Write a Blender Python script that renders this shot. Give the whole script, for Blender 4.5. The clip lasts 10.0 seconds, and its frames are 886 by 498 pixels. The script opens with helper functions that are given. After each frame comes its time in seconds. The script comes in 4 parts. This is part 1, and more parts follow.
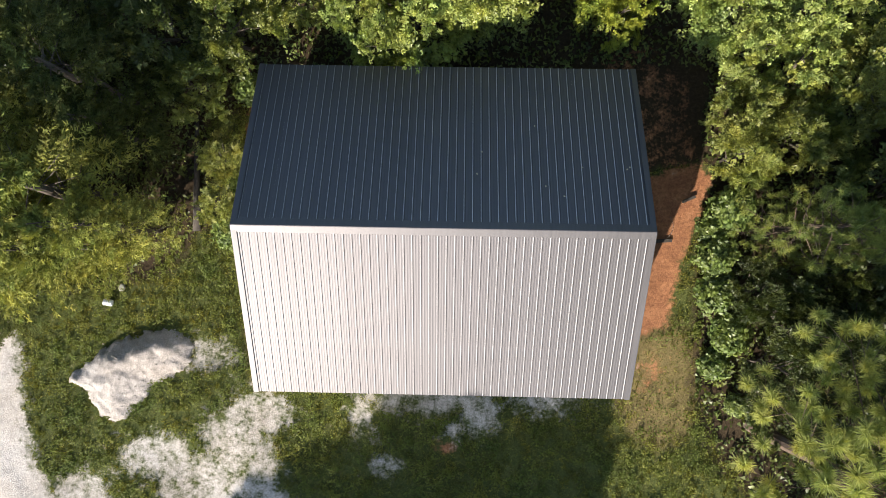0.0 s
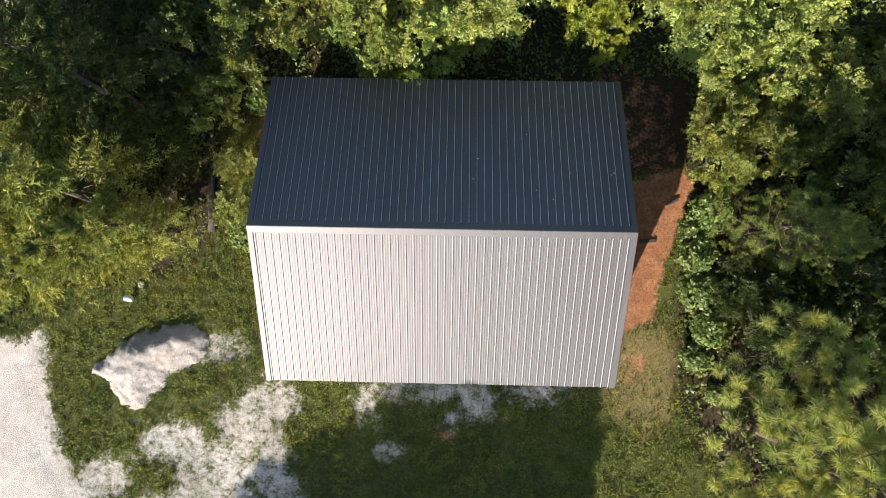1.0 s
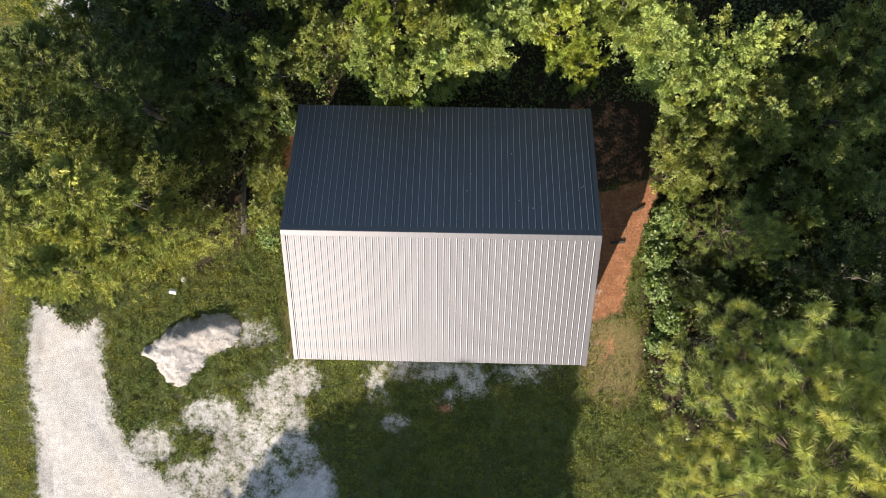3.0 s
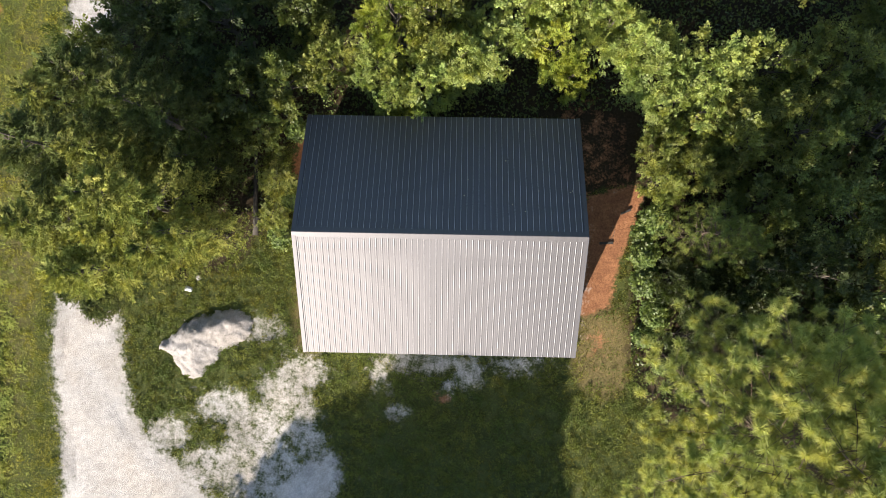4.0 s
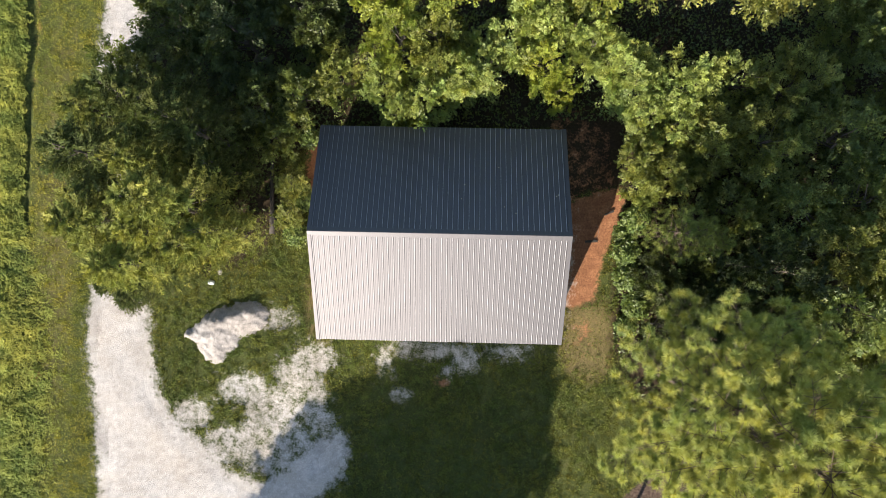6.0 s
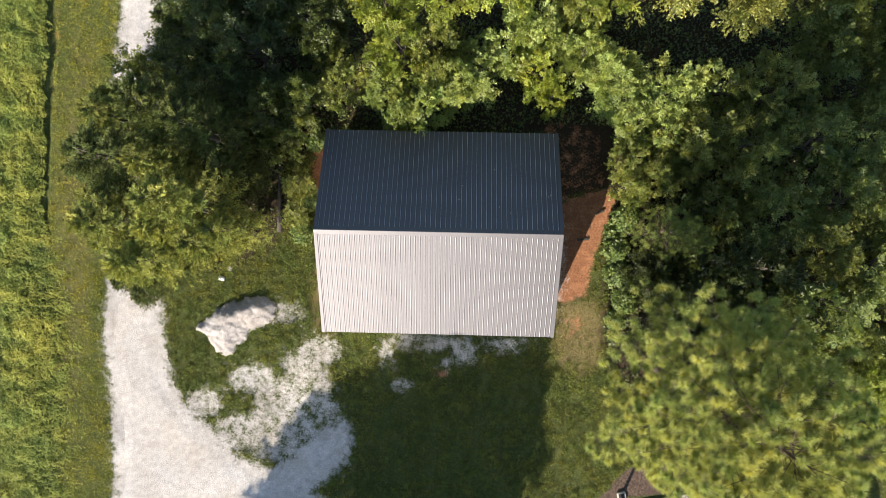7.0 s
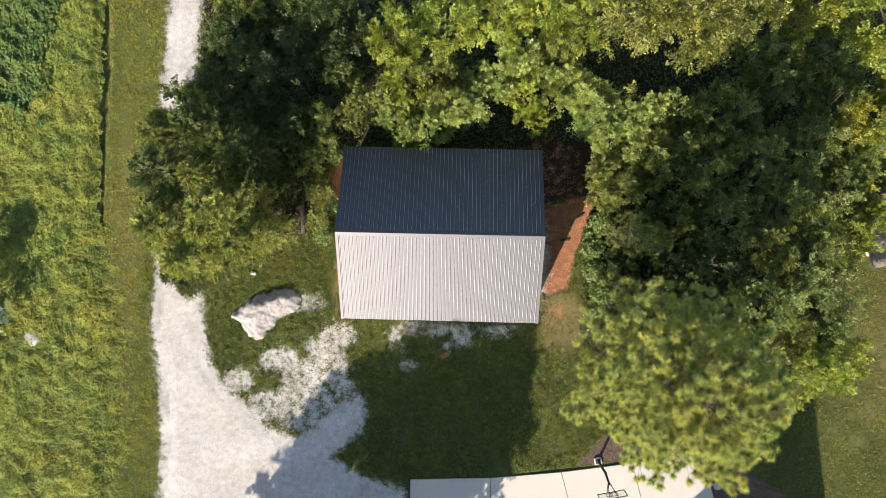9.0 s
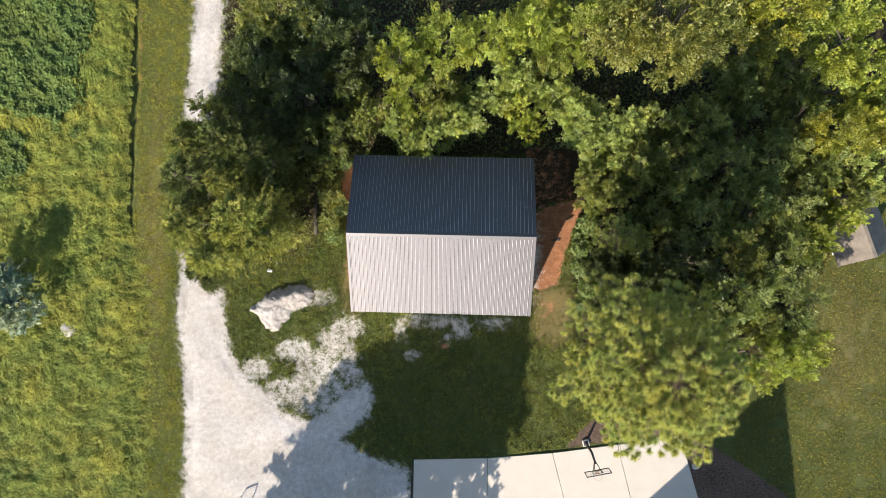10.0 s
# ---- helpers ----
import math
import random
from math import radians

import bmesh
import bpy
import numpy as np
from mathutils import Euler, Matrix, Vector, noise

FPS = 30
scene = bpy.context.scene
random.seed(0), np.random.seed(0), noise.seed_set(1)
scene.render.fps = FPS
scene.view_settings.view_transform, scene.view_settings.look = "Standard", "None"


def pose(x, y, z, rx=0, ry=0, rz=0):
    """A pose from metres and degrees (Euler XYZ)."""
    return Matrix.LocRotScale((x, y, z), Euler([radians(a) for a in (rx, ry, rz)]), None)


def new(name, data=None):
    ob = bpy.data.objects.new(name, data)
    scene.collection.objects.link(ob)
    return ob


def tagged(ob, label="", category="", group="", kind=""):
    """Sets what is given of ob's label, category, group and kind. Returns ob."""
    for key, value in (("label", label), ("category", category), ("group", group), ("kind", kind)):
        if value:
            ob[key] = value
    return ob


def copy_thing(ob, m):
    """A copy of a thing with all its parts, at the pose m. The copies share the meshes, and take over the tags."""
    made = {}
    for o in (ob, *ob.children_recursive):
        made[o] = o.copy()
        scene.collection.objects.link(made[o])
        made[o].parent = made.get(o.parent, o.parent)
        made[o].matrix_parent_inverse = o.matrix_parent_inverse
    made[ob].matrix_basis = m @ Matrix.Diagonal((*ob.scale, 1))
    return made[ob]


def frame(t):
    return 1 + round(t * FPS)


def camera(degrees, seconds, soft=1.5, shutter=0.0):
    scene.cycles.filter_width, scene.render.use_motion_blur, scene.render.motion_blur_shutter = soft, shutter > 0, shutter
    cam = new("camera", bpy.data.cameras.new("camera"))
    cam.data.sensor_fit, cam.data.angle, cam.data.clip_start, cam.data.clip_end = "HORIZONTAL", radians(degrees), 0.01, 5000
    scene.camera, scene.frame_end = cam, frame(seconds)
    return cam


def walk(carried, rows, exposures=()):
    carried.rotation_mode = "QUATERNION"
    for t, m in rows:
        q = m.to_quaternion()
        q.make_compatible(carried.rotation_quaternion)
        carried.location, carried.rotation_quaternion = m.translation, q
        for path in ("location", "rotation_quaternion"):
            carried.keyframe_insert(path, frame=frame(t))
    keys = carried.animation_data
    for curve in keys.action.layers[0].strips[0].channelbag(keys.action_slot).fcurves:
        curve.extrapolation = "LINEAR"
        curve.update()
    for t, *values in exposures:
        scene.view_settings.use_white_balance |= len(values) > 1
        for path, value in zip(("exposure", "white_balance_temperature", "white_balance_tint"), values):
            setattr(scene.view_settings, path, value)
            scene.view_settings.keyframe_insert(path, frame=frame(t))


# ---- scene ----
cam = camera(65.0, 10.0, 0.75)
# seconds, place in metres, turn in degrees
ROWS = [
    (0, 0.000, 0.000, 24.029, 0.062, 0.905, 1.561),
    (0.5, 0.031, -0.038, 24.735, 0.112, 0.901, 1.573),
    (1, 0.061, -0.063, 25.671, 0.160, 0.908, 1.578),
    (1.5, 0.107, -0.090, 26.670, 0.193, 0.920, 1.579),
    (2, 0.140, -0.106, 27.735, 0.212, 0.952, 1.582),
    (2.5, 0.173, -0.103, 28.837, 0.214, 0.995, 1.590),
    (4, 0.332, -0.053, 31.876, 0.155, 1.106, 1.627),
    (4.5, 0.367, -0.041, 32.589, 0.108, 1.143, 1.654),
    (5, 0.391, -0.022, 33.308, 0.047, 1.178, 1.687),
    (5.5, 0.429, -0.011, 34.116, -0.033, 1.204, 1.716),
    (7, 0.608, -0.005, 36.820, -0.315, 1.271, 1.755),
    (7.5, 0.662, 0.015, 37.743, -0.391, 1.315, 1.763),
    (8, 0.716, 0.054, 39.045, -0.450, 1.375, 1.768),
    (8.5, 0.769, 0.093, 40.771, -0.499, 1.445, 1.770),
    (9, 0.842, 0.141, 42.687, -0.536, 1.516, 1.777),
    (9.5, 0.914, 0.181, 44.580, -0.574, 1.598, 1.791),
    (10, 1.006, 0.206, 46.542, -0.621, 1.668, 1.815),
]
walk(cam, [(t, pose(x, y, z, rx, ry, rz)) for t, x, y, z, rx, ry, rz in ROWS])

# ---- light ----
SUN_EL, SUN_AZ = radians(25.0), Vector((-0.40, -0.915, 0.0)).normalized()
to_sun = Vector((SUN_AZ.x * math.cos(SUN_EL), SUN_AZ.y * math.cos(SUN_EL), math.sin(SUN_EL)))
world = bpy.data.worlds.new("sky")
scene.world = world
world.use_nodes = True
wn = world.node_tree
sky = wn.nodes.new("ShaderNodeTexSky")
sky.sky_type, sky.sun_disc, sky.sun_elevation = "NISHITA", False, SUN_EL
sky.sun_rotation = math.atan2(SUN_AZ.x, SUN_AZ.y)
sky.air_density, sky.dust_density = 1.0, 0.6
wn.links.new(sky.outputs[0], wn.nodes["Background"].inputs[0])
wn.nodes["Background"].inputs[1].default_value = 0.096
sun_data = bpy.data.lights.new("sun", "SUN")
sun_data.energy, sun_data.angle, sun_data.color = 4.8, radians(0.6), (1.0, 0.892, 0.795)
sun_lamp = new("sun", sun_data)
sun_lamp.rotation_euler = to_sun.to_track_quat("Z", "Y").to_euler()
scene.view_settings.exposure = 1.40


# ---- materials ----
def material(name):
    m = bpy.data.materials.new(name)
    m.use_nodes = True
    nt = m.node_tree
    return m, nt, nt.nodes["Principled BSDF"]


def node(nt, kind, **inputs):
    n = nt.nodes.new(kind)
    for key, value in inputs.items():
        n.inputs[key.replace("_", " ")].default_value = value
    return n


def noise_of(nt, scale, detail=4.0, rough=0.6, coords=None):
    n = node(nt, "ShaderNodeTexNoise", Scale=scale, Detail=detail, Roughness=rough)
    if coords is None:
        coords = nt.nodes.new("ShaderNodeTexCoord").outputs["Object"]
    nt.links.new(coords, n.inputs["Vector"])
    return n.outputs["Fac"]


def ramp(nt, fac, *stops):
    n = nt.nodes.new("ShaderNodeValToRGB")
    while len(n.color_ramp.elements) < len(stops):
        n.color_ramp.elements.new(0.5)
    for e, (pos, col) in zip(n.color_ramp.elements, stops):
        e.position = pos
        e.color = (*col, 1) if len(col) == 3 else col
    nt.links.new(fac, n.inputs[0])
    return n.outputs[0]


def mix(nt, fac, a, b, blend="MIX"):
    n = nt.nodes.new("ShaderNodeMix")
    n.data_type, n.blend_type = "RGBA", blend
    for sock, v in ((n.inputs["Factor"], fac), (n.inputs["A"], a), (n.inputs["B"], b)):
        if isinstance(v, (int, float)):
            sock.default_value = v
        elif isinstance(v, tuple):
            sock.default_value = (*v, 1)
        else:
            nt.links.new(v, sock)
    return n.outputs["Result"]


def maths(nt, op, a, b=0.0, clamp=False):
    n = nt.nodes.new("ShaderNodeMath")
    n.operation, n.use_clamp = op, clamp
    for sock, v in zip(n.inputs, (a, b)):
        if isinstance(v, (int, float)):
            sock.default_value = v
        else:
            nt.links.new(v, sock)
    return n.outputs[0]


def bump(nt, bsdf, height, strength, distance):
    n = node(nt, "ShaderNodeBump", Strength=strength, Distance=distance)
    nt.links.new(height, n.inputs["Height"])
    nt.links.new(n.outputs[0], bsdf.inputs["Normal"])


def grey(v):
    return (v, v, v)


def plain_material(name, col, rough=0.7, metal=0.0, grain=20.0, spread=0.25, relief=0.002):
    m, nt, b = material(name)
    f = noise_of(nt, grain, 5.0)
    g = noise_of(nt, grain * 0.13, 3.0)
    lo, hi = (tuple(c * (1 - spread) for c in col), tuple(min(1, c * (1 + spread)) for c in col))
    c1 = ramp(nt, f, (0.3, lo), (0.7, hi))
    c2 = mix(nt, 0.5, c1, ramp(nt, g, (0.35, lo), (0.65, hi)))
    nt.links.new(c2, b.inputs["Base Color"])
    b.inputs["Roughness"].default_value, b.inputs["Metallic"].default_value = rough, metal
    bump(nt, b, f, 0.4, relief)
    return m


def gravel_colour(nt, co):
    """Crushed white limestone: pale chips, darker gaps, buff dust in wheel tracks."""
    v = node(nt, "ShaderNodeTexVoronoi", Scale=26.0)
    nt.links.new(co, v.inputs["Vector"])
    chip = ramp(nt, v.outputs["Color"], (0.0, (0.42, 0.404, 0.380)), (0.5, (0.515, 0.496, 0.468)), (1.0, (0.62, 0.598, 0.565)))
    gaps = ramp(nt, v.outputs["Distance"], (0.25, grey(1.0)), (0.75, grey(0.65)))
    c = mix(nt, 0.5, chip, gaps, "MULTIPLY")
    big = ramp(nt, noise_of(nt, 0.5, 4.0, 0.6, co), (0.3, (0.90, 0.83, 0.74)), (0.7, (1.08, 1.06, 1.03)))
    mid = ramp(nt, noise_of(nt, 3.0, 5.0, 0.7, co), (0.3, grey(0.74)), (0.65, grey(1.06)))
    return mix(nt, 1.0, mix(nt, 1.0, c, big, "MULTIPLY"), mid, "MULTIPLY"), v.outputs["Distance"]


def gravel_material(name="limestone_gravel", dust=(1.0, 1.0, 1.0)):
    m, nt, b = material(name)
    co = nt.nodes.new("ShaderNodeTexCoord").outputs["Object"]
    col, h = gravel_colour(nt, co)
    col = mix(nt, 1.0, col, dust, "MULTIPLY")
    nt.links.new(col, b.inputs["Base Color"])
    b.inputs["Roughness"].default_value = 0.9
    b.inputs["Specular IOR Level"].default_value = 0.2
    bump(nt, b, h, 0.6, 0.02)
    return m


def attribute(nt, name):
    n = nt.nodes.new("ShaderNodeAttribute")
    n.attribute_name = name
    return n.outputs["Fac"]


def ground_material():
    """Grass, gravel, red soil, mulch and woodland litter, mixed by the fields stored on the sheet and broken up by noise."""
    m, nt, b = material("ground_mix")
    co = nt.nodes.new("ShaderNodeTexCoord").outputs["Object"]
    fine, mid, big = noise_of(nt, 9.0, 8.0, 0.78, co), noise_of(nt, 2.2, 5.0, 0.65, co), noise_of(nt, 0.35, 4.0, 0.6, co)
    speck = noise_of(nt, 42.0, 4.0, 0.75, co)
    blade = maths(nt, "ADD", maths(nt, "MULTIPLY", fine, 0.55), maths(nt, "MULTIPLY", speck, 0.45))
    grass = ramp(nt, blade, (0.34, (0.012, 0.017, 0.006)), (0.5, (0.060, 0.074, 0.020)), (0.66, (0.165, 0.172, 0.050)))
    dry = ramp(nt, fine, (0.25, (0.10, 0.075, 0.03)), (0.75, (0.26, 0.20, 0.09)))
    grass = mix(nt, ramp(nt, mid, (0.54, grey(0)), (0.75, grey(0.28))), grass, dry)
    grass = mix(nt, ramp(nt, maths(nt, "ADD", attribute(nt, "dry"), maths(nt, "MULTIPLY", mid, 0.6)), (0.55, grey(0)), (0.95, grey(0.85))), grass, dry)
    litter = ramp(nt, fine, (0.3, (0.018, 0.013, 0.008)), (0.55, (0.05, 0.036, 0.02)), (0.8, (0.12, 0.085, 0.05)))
    soil = mix(nt, 1.0, ramp(nt, mid, (0.3, (0.25, 0.110, 0.055)), (0.7, (0.43, 0.205, 0.10))), ramp(nt, blade, (0.36, grey(0.35)), (0.60, grey(1.12))), "MULTIPLY")
    mulch = ramp(nt, noise_of(nt, 9.0, 7.0, 0.8, co), (0.32, (0.03, 0.02, 0.014)), (0.5, (0.10, 0.068, 0.048)), (0.72, (0.24, 0.18, 0.14)))
    stone, h = gravel_colour(nt, co)

    def edge(name, rough_by, lo, hi):
        wobble = maths(nt, "ADD", maths(nt, "MULTIPLY", maths(nt, "SUBTRACT", mid, 0.5), rough_by), maths(nt, "MULTIPLY", maths(nt, "SUBTRACT", fine, 0.5), rough_by * 0.75))
        return ramp(nt, maths(nt, "ADD", attribute(nt, name), wobble), (lo, grey(0)), (hi, grey(1)))

    grass = mix(nt, attribute(nt, "meadow"), grass, ramp(nt, blade, (0.34, (0.055, 0.075, 0.018)), (0.62, (0.20, 0.22, 0.055))))
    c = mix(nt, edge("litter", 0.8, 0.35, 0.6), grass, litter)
    c = mix(nt, edge("soil", 0.9, 0.40, 0.60), c, soil)
    c = mix(nt, edge("mulch", 0.6, 0.42, 0.56), c, mulch)
    c = mix(nt, edge("gravel", 1.7, 0.32, 0.76), c, stone)
    far = ramp(nt, big, (0.35, grey(0.8)), (0.65, grey(1.15)))
    nt.links.new(mix(nt, 1.0, c, far, "MULTIPLY"), b.inputs["Base Color"])
    b.inputs["Roughness"].default_value = 0.95
    b.inputs["Specular IOR Level"].default_value = 0.15
    bump(nt, b, fine, 0.7, 0.04)
    return m


def leaf_material(name, dark, light, through_amount=0.3, gloss=0.62, shine=0.2):
    """Leaves that let some light through; each spray, leaf and plant has its own tone, the object's colour tints it."""
    m, nt, b = material(name)
    geo = nt.nodes.new("ShaderNodeNewGeometry")
    info = nt.nodes.new("ShaderNodeObjectInfo")
    co = nt.nodes.new("ShaderNodeTexCoord").outputs["Object"]
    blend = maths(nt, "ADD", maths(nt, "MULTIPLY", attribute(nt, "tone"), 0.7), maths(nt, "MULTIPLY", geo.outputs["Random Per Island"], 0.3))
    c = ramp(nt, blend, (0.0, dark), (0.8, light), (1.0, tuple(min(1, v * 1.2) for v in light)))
    patch = ramp(nt, noise_of(nt, 0.9, 3.0, 0.6, co), (0.32, (0.78, 0.87, 0.85)), (0.68, (1.2, 1.1, 0.95)))
    wide = ramp(nt, noise_of(nt, 0.22, 3.0, 0.6, co), (0.35, (0.85, 0.92, 0.95)), (0.65, (1.12, 1.05, 1.0)))
    c = mix(nt, 1.0, mix(nt, 1.0, c, patch, "MULTIPLY"), wide, "MULTIPLY")
    c = mix(nt, 1.0, c, info.outputs["Color"], "MULTIPLY")
    nt.links.new(c, b.inputs["Base Color"])
    b.inputs["Roughness"].default_value = gloss
    b.inputs["Specular IOR Level"].default_value = shine
    t = nt.nodes.new("ShaderNodeBsdfTranslucent")
    nt.links.new(mix(nt, 1.0, c, (1.08, 1.05, 0.62), "MULTIPLY"), t.inputs["Color"])
    s = nt.nodes.new("ShaderNodeMixShader")
    s.inputs[0].default_value = through_amount
    nt.links.new(b.outputs[0], s.inputs[1])
    nt.links.new(t.outputs[0], s.inputs[2])
    nt.links.new(s.outputs[0], nt.nodes["Material Output"].inputs["Surface"])
    return m


def roof_material():
    """Charcoal metallic coated steel: soft sheen, faint speckle, dust streaks down the slope."""
    m, nt, b = material("charcoal_coated_steel")
    co = nt.nodes.new("ShaderNodeTexCoord").outputs["Object"]
    info = nt.nodes.new("ShaderNodeObjectInfo")
    mapping = node(nt, "ShaderNodeMapping", Scale=(7.0, 0.35, 1.0))
    nt.links.new(co, mapping.inputs["Vector"])
    streak = noise_of(nt, 1.6, 4.0, 0.6, mapping.outputs[0])
    spangle = noise_of(nt, 45.0, 3.0, 0.6, co)
    c = ramp(nt, streak, (0.3, (0.085, 0.081, 0.084)), (0.7, (0.110, 0.105, 0.108)))
    c = mix(nt, 0.25, c, ramp(nt, spangle, (0.3, grey(0.070)), (0.7, grey(0.110))))
    c = mix(nt, 1.0, c, ramp(nt, info.outputs["Random"], (0.0, grey(0.93)), (1.0, grey(1.0))), "MULTIPLY")
    nt.links.new(c, b.inputs["Base Color"])
    b.inputs["Metallic"].default_value = 0.62
    nt.links.new(ramp(nt, streak, (0.3, grey(0.50)), (0.7, grey(0.57))), b.inputs["Roughness"])
    bump(nt, b, streak, 0.35, 0.006)
    return m


def bark_material(name, dark, light):
    m, nt, b = material(name)
    co = nt.nodes.new("ShaderNodeTexCoord").outputs["Object"]
    mapping = node(nt, "ShaderNodeMapping", Scale=(1.0, 1.0, 0.25))
    nt.links.new(co, mapping.inputs["Vector"])
    f = noise_of(nt, 18.0, 5.0, 0.7, mapping.outputs[0])
    nt.links.new(ramp(nt, f, (0.3, dark), (0.7, light)), b.inputs["Base Color"])
    b.inputs["Roughness"].default_value = 0.9
    bump(nt, b, f, 0.7, 0.02)
    return m


def concrete_material():
    m, nt, b = material("broom_finished_concrete")
    co = nt.nodes.new("ShaderNodeTexCoord").outputs["Object"]
    f, g = noise_of(nt, 40.0, 5.0, 0.7, co), noise_of(nt, 0.9, 5.0, 0.65, co)
    c = mix(nt, 0.6, ramp(nt, g, (0.3, (0.42, 0.37, 0.295)), (0.7, (0.53, 0.48, 0.40))), ramp(nt, f, (0.3, (0.40, 0.36, 0.30)), (0.7, (0.53, 0.49, 0.42))))
    nt.links.new(c, b.inputs["Base Color"])
    b.inputs["Roughness"].default_value = 0.85
    bump(nt, b, f, 0.3, 0.003)
    return m


def glass_material():
    m, nt, b = material("clear_acrylic")
    b.inputs["Base Color"].default_value = (0.95, 0.97, 0.97, 1)
    b.inputs["Roughness"].default_value = 0.05
    b.inputs["Transmission Weight"].default_value = 1.0
    b.inputs["IOR"].default_value = 1.2
    return m


PILE_GRAVEL = gravel_material("grey_crusher_run", (0.74, 0.737, 0.75))
GROUND, GRAVEL, ROOF, CONCRETE, GLASS = ground_material(), gravel_material(), roof_material(), concrete_material(), glass_material()
BROADLEAF = leaf_material("broad_leaves", (0.046, 0.058, 0.019), (0.225, 0.245, 0.082), 0.4, 0.45, 0.5)
CEDAR = leaf_material("cedar_sprays", (0.042, 0.052, 0.015), (0.32, 0.345, 0.095), 0.28, 0.6)
NEEDLES = leaf_material("pine_needles", (0.17, 0.198, 0.064), (0.46, 0.495, 0.168), 0.45, 0.6)
GRASS = leaf_material("grass_blades", (0.058, 0.068, 0.022), (0.205, 0.217, 0.068), 0.25, 0.6)
WEEDS = leaf_material("weed_leaves", (0.11, 0.138, 0.040), (0.225, 0.250, 0.075), 0.35, 0.6)
FIELD = leaf_material("field_weed_leaves", (0.160, 0.192, 0.044), (0.305, 0.335, 0.074), 0.35, 0.7)
SILVER = leaf_material("silvery_leaves", (0.08, 0.115, 0.065), (0.36, 0.42, 0.29), 0.2, 0.55)
BARK = bark_material("grey_bark", (0.04, 0.032, 0.025), (0.11, 0.09, 0.07))
PINE_BARK = bark_material("pine_bark", (0.05, 0.034, 0.024), (0.15, 0.105, 0.075))
WALL_STEEL = plain_material("painted_steel_wall", (0.50, 0.47, 0.42), 0.5, 0.0, 8.0, 0.08)
SHINGLE = plain_material("weathered_shingle", (0.165, 0.14, 0.11), 0.9, 0.0, 14.0, 0.35, 0.01)
DARK_SHINGLE = plain_material("dark_shingle", (0.10, 0.085, 0.08), 0.9, 0.0, 14.0, 0.35, 0.01)
SIDING = plain_material("pale_siding", (0.62, 0.60, 0.55), 0.7, 0.0, 6.0, 0.08)
BLACK_METAL = plain_material("black_painted_metal", (0.03, 0.03, 0.032), 0.45, 0.0, 20.0, 0.3)
GREY_WOOD = plain_material("weathered_wood", (0.17, 0.13, 0.10), 0.85, 0.0, 30.0, 0.4, 0.006)
DARK_WOOD = plain_material("rotten_dark_wood", (0.045, 0.038, 0.03), 0.9, 0.0, 18.0, 0.45, 0.02)
WHITE_PLASTIC = plain_material("white_plastic", (0.74, 0.74, 0.72), 0.45, 0.0, 8.0, 0.06)
STONE = plain_material("pale_stone", (0.36, 0.34, 0.31), 0.9, 0.0, 9.0, 0.3, 0.02)
ORANGE_PAINT = plain_material("faded_rim_paint", (0.30, 0.17, 0.10), 0.4, 0.0, 12.0, 0.15)
# Pale colour standing for sunlight on the west flanks of the roof ribs.
LIT_RIB = plain_material("sunlit_rib_flank", (0.36, 0.352, 0.348), 0.6, 0.0, 9.0, 0.3)
DRY_LEAF = plain_material("dry_leaf", (0.42, 0.36, 0.22), 0.8, 0.0, 30.0, 0.3)


# ---- mesh helpers ----
def link_mesh(name, bm, mat, smooth=False):
    me = bpy.data.meshes.new(name)
    bm.to_mesh(me)
    bm.free()
    if smooth:
        me.shade_smooth()
    me.materials.append(mat)
    return new(name, me)


def part(name, bm, mat, parent, label="", smooth=False):
    ob = link_mesh(name, bm, mat, smooth)
    ob.parent = parent
    return tagged(ob, label)


def box(bm, size, m=Matrix.Identity(4), bevel=0.0):
    got = bmesh.ops.create_cube(bm, size=1.0, matrix=m @ Matrix.Diagonal((*size, 1)))
    if bevel:
        edges = list({e for v in got["verts"] for e in v.link_edges})
        bmesh.ops.bevel(bm, geom=edges, offset=bevel, segments=1, affect="EDGES")


def rod(bm, a, b, r0, r1=None, sides=8):
    """A closed, tapered round bar from a to b."""
    a, b = Vector(a), Vector(b)
    d = b - a
    m = Matrix.Translation((a + b) / 2) @ d.to_track_quat("Z", "Y").to_matrix().to_4x4()
    bmesh.ops.create_cone(bm, cap_ends=True, segments=sides, radius1=r0, radius2=r0 if r1 is None else r1, depth=d.length, matrix=m)


def quads(name, verts, mat, per=4, tone=None):
    """One mesh from an array (n * per, 3) of loose faces with per corners each; tone is one value from 0 to 1 a face."""
    verts = np.ascontiguousarray(verts, dtype=np.float32).reshape(-1, 3)
    n = len(verts) // per
    me = bpy.data.meshes.new(name)
    me.vertices.add(n * per)
    me.vertices.foreach_set("co", verts.ravel())
    me.loops.add(n * per)
    me.loops.foreach_set("vertex_index", np.arange(n * per, dtype=np.int32))
    me.polygons.add(n)
    me.polygons.foreach_set("loop_start", np.arange(0, n * per, per, dtype=np.int32))
    me.update(calc_edges=True)
    tone = np.random.default_rng(n).uniform(0, 1, n) if tone is None else tone
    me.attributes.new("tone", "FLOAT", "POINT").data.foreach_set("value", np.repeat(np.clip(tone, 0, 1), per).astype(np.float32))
    me.materials.append(mat)
    return me


def unit(a):
    return a / np.maximum(np.linalg.norm(a, axis=-1, keepdims=True), 1e-9)


